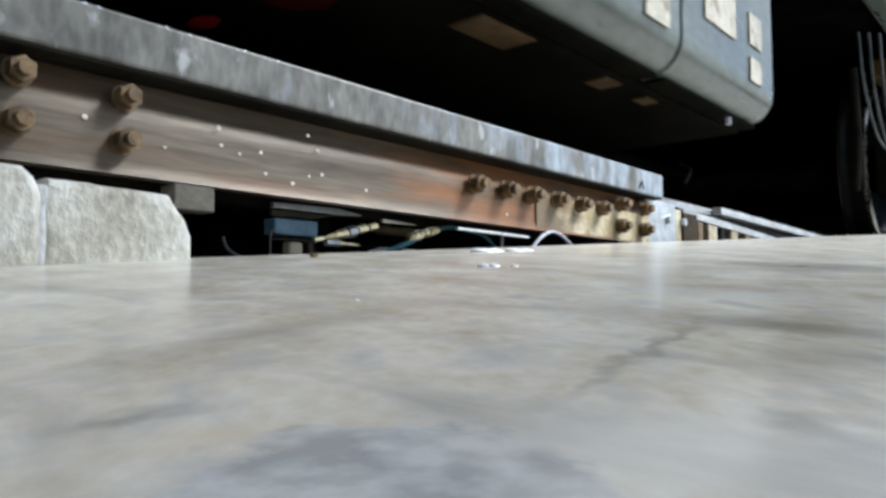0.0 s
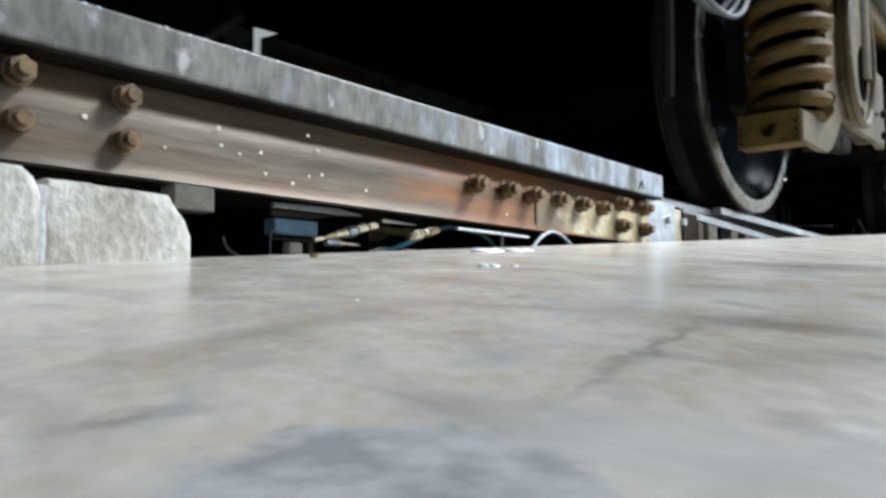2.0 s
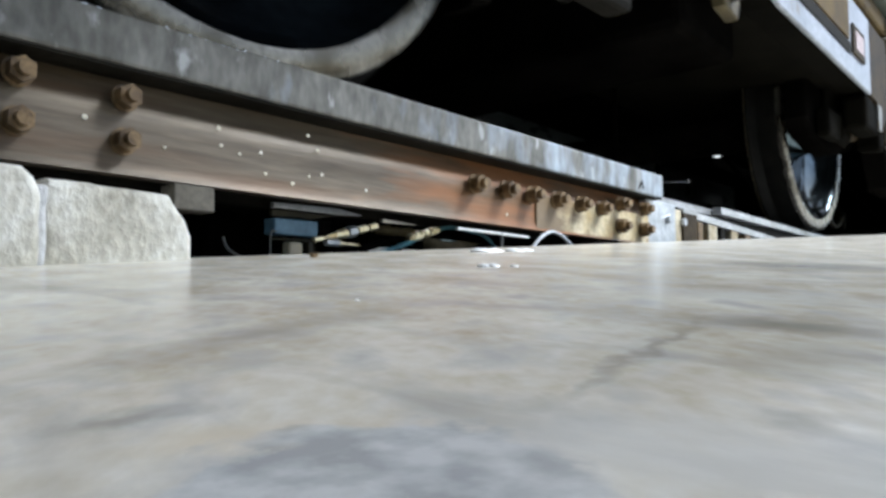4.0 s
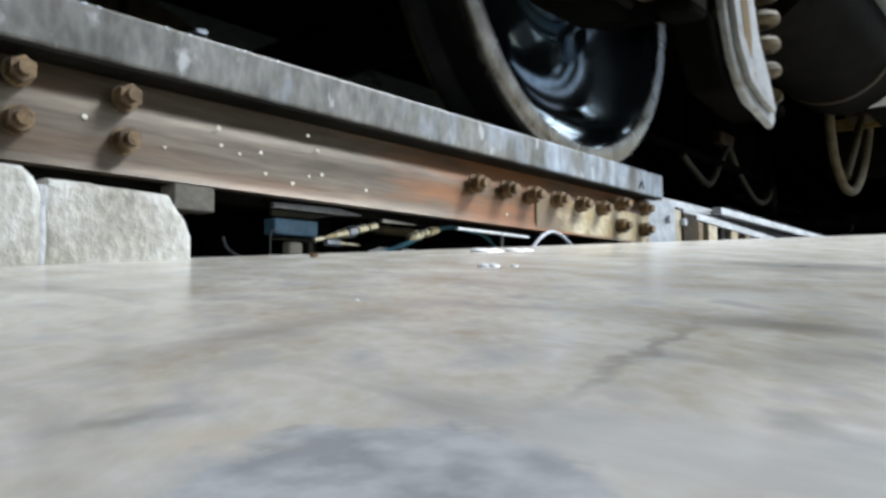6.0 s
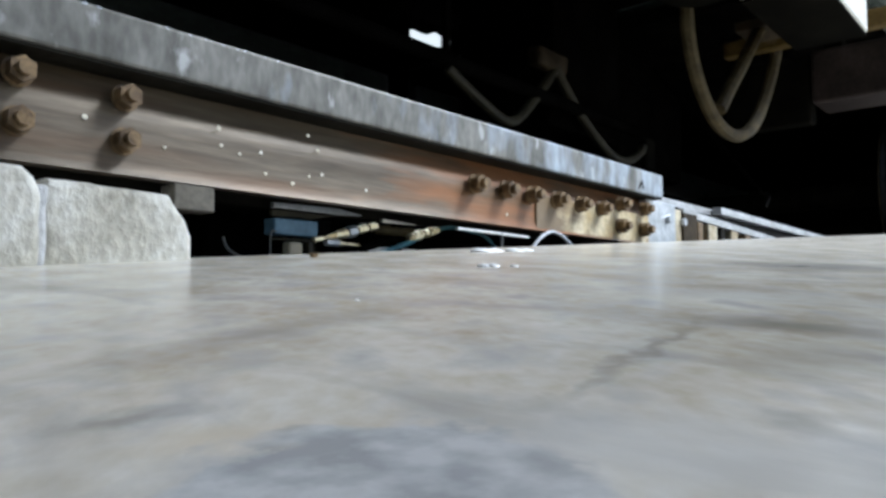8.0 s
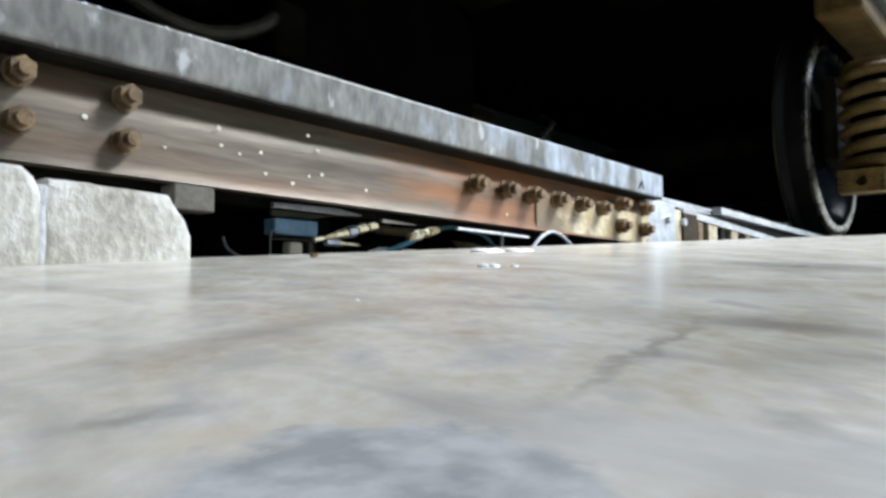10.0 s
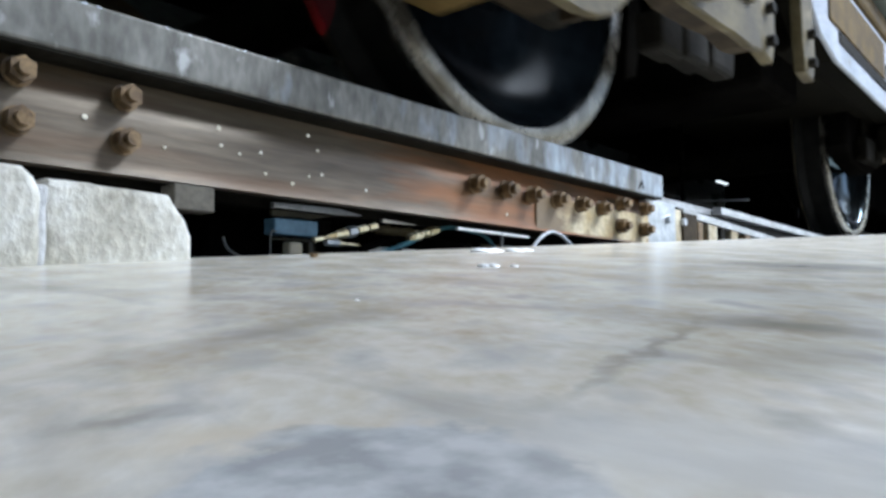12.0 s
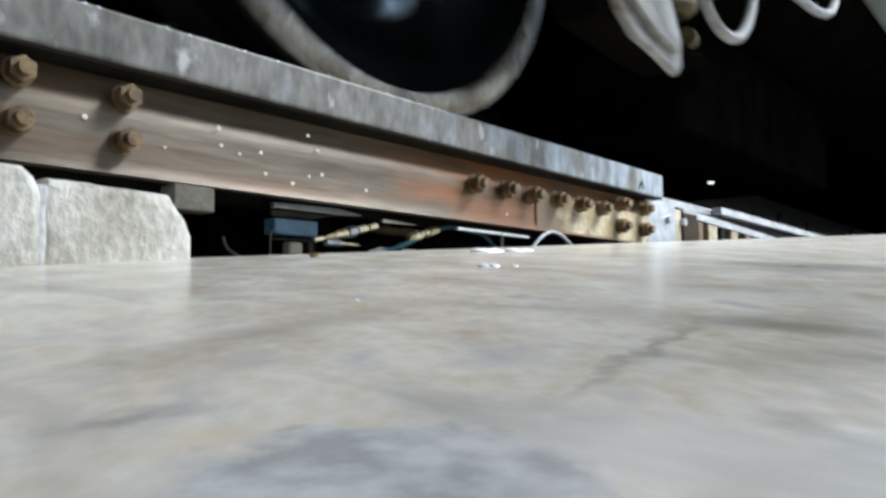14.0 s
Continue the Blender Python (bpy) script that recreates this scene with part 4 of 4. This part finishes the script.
def first_car():
    c = thing("railway_car", "grey-green railway car with shade-black underframe and equipment boxes", "railway car", "railway cars")
    car_shell(c, -16.0, 4.95)
    # equipment box with bevelled lower edge
    for y0, y1 in ((-2.393, -1.887), (-3.476, -2.407), (-4.636, -3.49)):
        prof = [(-1.16, 0.186), (-0.590, 0.181), (-0.571, 0.184), (-0.55, 0.192), (-0.534, 0.206), (-0.523, 0.226), (-0.52, 0.250), (-0.519, 0.455), (-0.528, 0.86), (-1.16, 0.86)]
        bx = part("equipment_box", along(prof, y0, y1), GREEN, c, "grey-green steel equipment box", smooth=True)
        # lip and underside of the green boxes are coloured black for shade
        part("box_lip", box(-0.600, -0.562, y0 + 0.005, y1 - 0.005, 0.174, 0.1815, 0.002), SHADEGRIME, bx)
    part("box_underside", box(-1.16, -0.60, -4.636, -1.893, 0.168, 0.180), SHADEGRIME, c)
    for y0, y1, z0, z1, material in ((-2.548, -2.456, 0.24, 0.362, DULLSTICK), (-2.293, -2.131, 0.31, 0.408, DULLSTICK), (-2.282, -2.142, 0.411, 0.443, REDP), (-2.044, -1.968, 0.327, 0.397, DULLSTICK), (-2.044, -1.974, 0.246, 0.298, DULLSTICK)):
        part("sticker", box(-0.5185, -0.516, y0, y1, z0, z1), material, c, "pale warning sticker" if material is DULLSTICK else "red sticker band")
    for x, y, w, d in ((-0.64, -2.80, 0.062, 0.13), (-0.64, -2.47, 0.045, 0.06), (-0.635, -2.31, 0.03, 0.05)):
        part("underside_plate", box(x - w / 2, x + w / 2, y - d / 2, y + d / 2, 0.1645, 0.1675), SHADEDPLATE, c, "ochre plate darkened for the underside's shade")
    part("drain", rod((-0.57, -2.038, 0.158), (-0.57, -2.038, 0.183), 0.006), ZINC, c)
    for i in range(3):
        cable_loop(c, -0.47 - 0.025 * i, -0.90 - 0.03 * i, -0.40 + 0.02 * i, 0.66, 0.285 + 0.02 * i, 0.005, DIMCABLE, skew=0.03 * i)
    # black box added only to block the view of the far glow
    part("low_box", box(-1.56, -1.44, -1.75, -1.06, 0.34, 0.85, 0.01), SHADEBLACK, c)
    part("sander_pipe", tube([(-0.62, -0.55, 0.66), (-0.62, -0.52, 0.4), (-0.64, -0.48, 0.2)], 0.014), DARKIRON, c)
    # air tank and boxes past the bogie
    part("air_tank", rod((-0.68, 3.15, 0.74), (-0.68, 4.33, 0.74), 0.22, 36), SHADEGRIME, c, "dark air tank", smooth=True)
    part("tank_strap", rod((-0.68, 4.08, 0.74), (-0.68, 4.11, 0.74), 0.224, 36), BROWN, c, smooth=True)
    part("white_box", box(-0.645, -0.44, 4.44, 4.93, 0.56, 0.82, 0.006), WHITE, c, "off-white steel box")
    # underside of the white box, its shade put in as black
    part("box_floor", box(-0.64, -0.445, 4.445, 4.93, 0.551, 0.5595), SHADEGRIME, c)
    part("cross_beam", roughened(box(-0.90, -0.34, 5.03, 5.08, 0.61, 0.665, 0.006), 0.002, 15), TAN, c, "dusty tan cross beam")
    part("hose_plate", box(-0.80, -0.66, 4.86, 5.02, 0.63, 0.66, 0.004), BROWN, c)
    for pts in (((3.90, 0.36), (4.02, 0.31), (4.17, 0.272), (4.29, 0.36), (4.40, 0.475)), ((4.40, 0.50), (4.46, 0.44), (4.58, 0.35), (4.74, 0.272), (4.86, 0.262), (4.96, 0.30), (5.00, 0.335))):
        part("hanger", tube([(-1.185, y, z) for y, z in pts], 0.014, 8, None, 4), HANG, c, "grimy steel hanger bar", smooth=True)
    part("hanger_end", roughened(box(-1.20, -1.17, 4.99, 5.07, 0.25, 0.37, 0.012), 0.005, 20), SHADEGRIME, c)
    part("pipe_bracket", roughened(box(-1.22, -1.17, 4.30, 4.46, 0.47, 0.53, 0.012), 0.005, 20), BROWN, c, "grimy brown bracket")
    for y, z in ((3.90, 0.365), (4.40, 0.53)):
        part("hanger_strap", box(-1.20, -1.18, y - 0.008, y + 0.008, z, 0.78), SHADEBLACK, c)
    part("cross_pipe", rod((-1.185, 2.7, 0.38), (-1.185, 4.94, 0.38), 0.02), SHADEBLACK, c)
    part("low_box", box(-1.60, -1.24, 4.45, 4.93, 0.33, 0.86, 0.01), SHADEBLACK, c)
    part("hose", tube([(-0.75, y, z) for y, z in ((4.40, 0.86), (4.385, 0.687), (4.36, 0.503), (4.42, 0.362), (4.555, 0.268), (4.72, 0.262), (4.88, 0.335), (5.03, 0.489), (5.13, 0.64))], 0.019), HOSE, c, "thick dusty brown jumper hose", smooth=True)
    part("hose", tube([(-0.735, y, z) for y, z in ((4.92, 0.645), (4.86, 0.60), (4.73, 0.48), (4.62, 0.383), (4.53, 0.30))], 0.019), HOSE, c, "thick dusty brown jumper hose", smooth=True)
    # white piece made to glow, with an added bracket behind
    part("glow_patch", slab_of([(4.47, 0.79), (4.47, 0.725), (4.66, 0.775), (4.70, 0.80), (4.60, 0.815), (4.55, 0.79)], -1.86, -1.85), GLOWW, c, "small white patch with its glow put in")
    part("glow_bracket", box(-1.875, -1.861, 4.46, 4.75, 0.70, 0.86), SHADEBLACK, c)
    return c


def second_car():
    c = thing("railway_car", "grey-green railway car with shade-black underframe and hanging hose", "railway car", "railway cars")
    car_shell(c, 5.15, 30.0)
    N = NEXT
    # same added blocking box ahead of the second bogie
    part("low_box", box(-1.56, -1.44, N - 1.75, N - 1.01, 0.34, 0.85, 0.01), SHADEBLACK, c)
    cable_loop(c, -0.41, N + 2.46, N + 2.89, 0.66, 0.185, 0.009, CABLE, "hose", 0.0)
    part("hose", tube([(-0.41, N + 2.45, 0.48), (-0.41, N + 2.60, 0.395), (-0.41, N + 2.78, 0.372), (-0.41, N + 3.0, 0.381), (-0.42, N + 3.42, 0.457), (-0.45, N + 3.7, 0.75)], 0.010), CABLE, c, smooth=True)
    # two small white pieces made to glow, on added stems
    part("glow_patch", box(-1.50, -1.48, N + 3.14, N + 3.28, 0.432, 0.440, 0.002), GLOWW, c, "small white patch with its glow put in")
    part("glow_stem", box(-1.50, -1.485, N + 3.19, N + 3.21, 0.4405, 0.78), SHADEBLACK, c)
    part("glow_patch", box(-1.21, -1.19, N + 4.68, N + 4.70, 0.284, 0.295, 0.002), GLOWW, c, "small white patch with its glow put in")
    part("glow_stem", box(-1.21, -1.195, N + 4.685, N + 4.695, 0.2955, 0.34), SHADEBLACK, c)
    part("end_step", roughened(box(-0.69, -0.44, 5.30, 5.50, 0.47, 0.66, 0.012), 0.004, 10), STEPP, c, "dull brown end step")
    part("step_skirt", box(-1.0, -0.70, 5.32, 5.40, 0.41, 0.66, 0.01), SHADEGRIME, c)
    part("step_hanger", box(-0.66, -0.60, 5.36, 5.42, 0.66, 0.86), SHADEGRIME, c)
    part("low_box", box(-1.7, -0.95, N + 3.8, N + 5.6, 0.34, 0.76, 0.02), SHADEBLACK, c)
    return c


bogie_a = bogie()
bogie_b = copy_thing(bogie_a, pose(0, 0, 0))
car_a, car_b = first_car(), second_car()

# how far the first axle is along the track, every half second
PLACES = (3.648, 3.219, 2.789, 2.361, 1.938, 1.534, 1.136, 0.761, 0.394, 0.031, -0.333, -0.703, -1.080, -1.447, -1.808, -2.160, -2.521, -2.898, -3.295, -3.711, -4.148, -4.604, -5.080, -5.552, -6.091, -6.662, -7.212, -7.832, -8.497)


def motions():
    for ob, off in ((bogie_a, 0.0), (bogie_b, NEXT), (car_a, 0.0), (car_b, 0.0)):
        walk(ob, [(0.5 * i, place(0, s + off, ZR)) for i, s in enumerate(PLACES)])
    for b in (bogie_a, bogie_b):
        for ob in b.children:
            if ob.name.startswith("wheelset"):
                y = ob.location.y / U
                walk(ob, [(0.5 * i, place(XC, y, R, math.degrees((PLACES[0] - s) / R))) for i, s in enumerate(PLACES)])


motions()
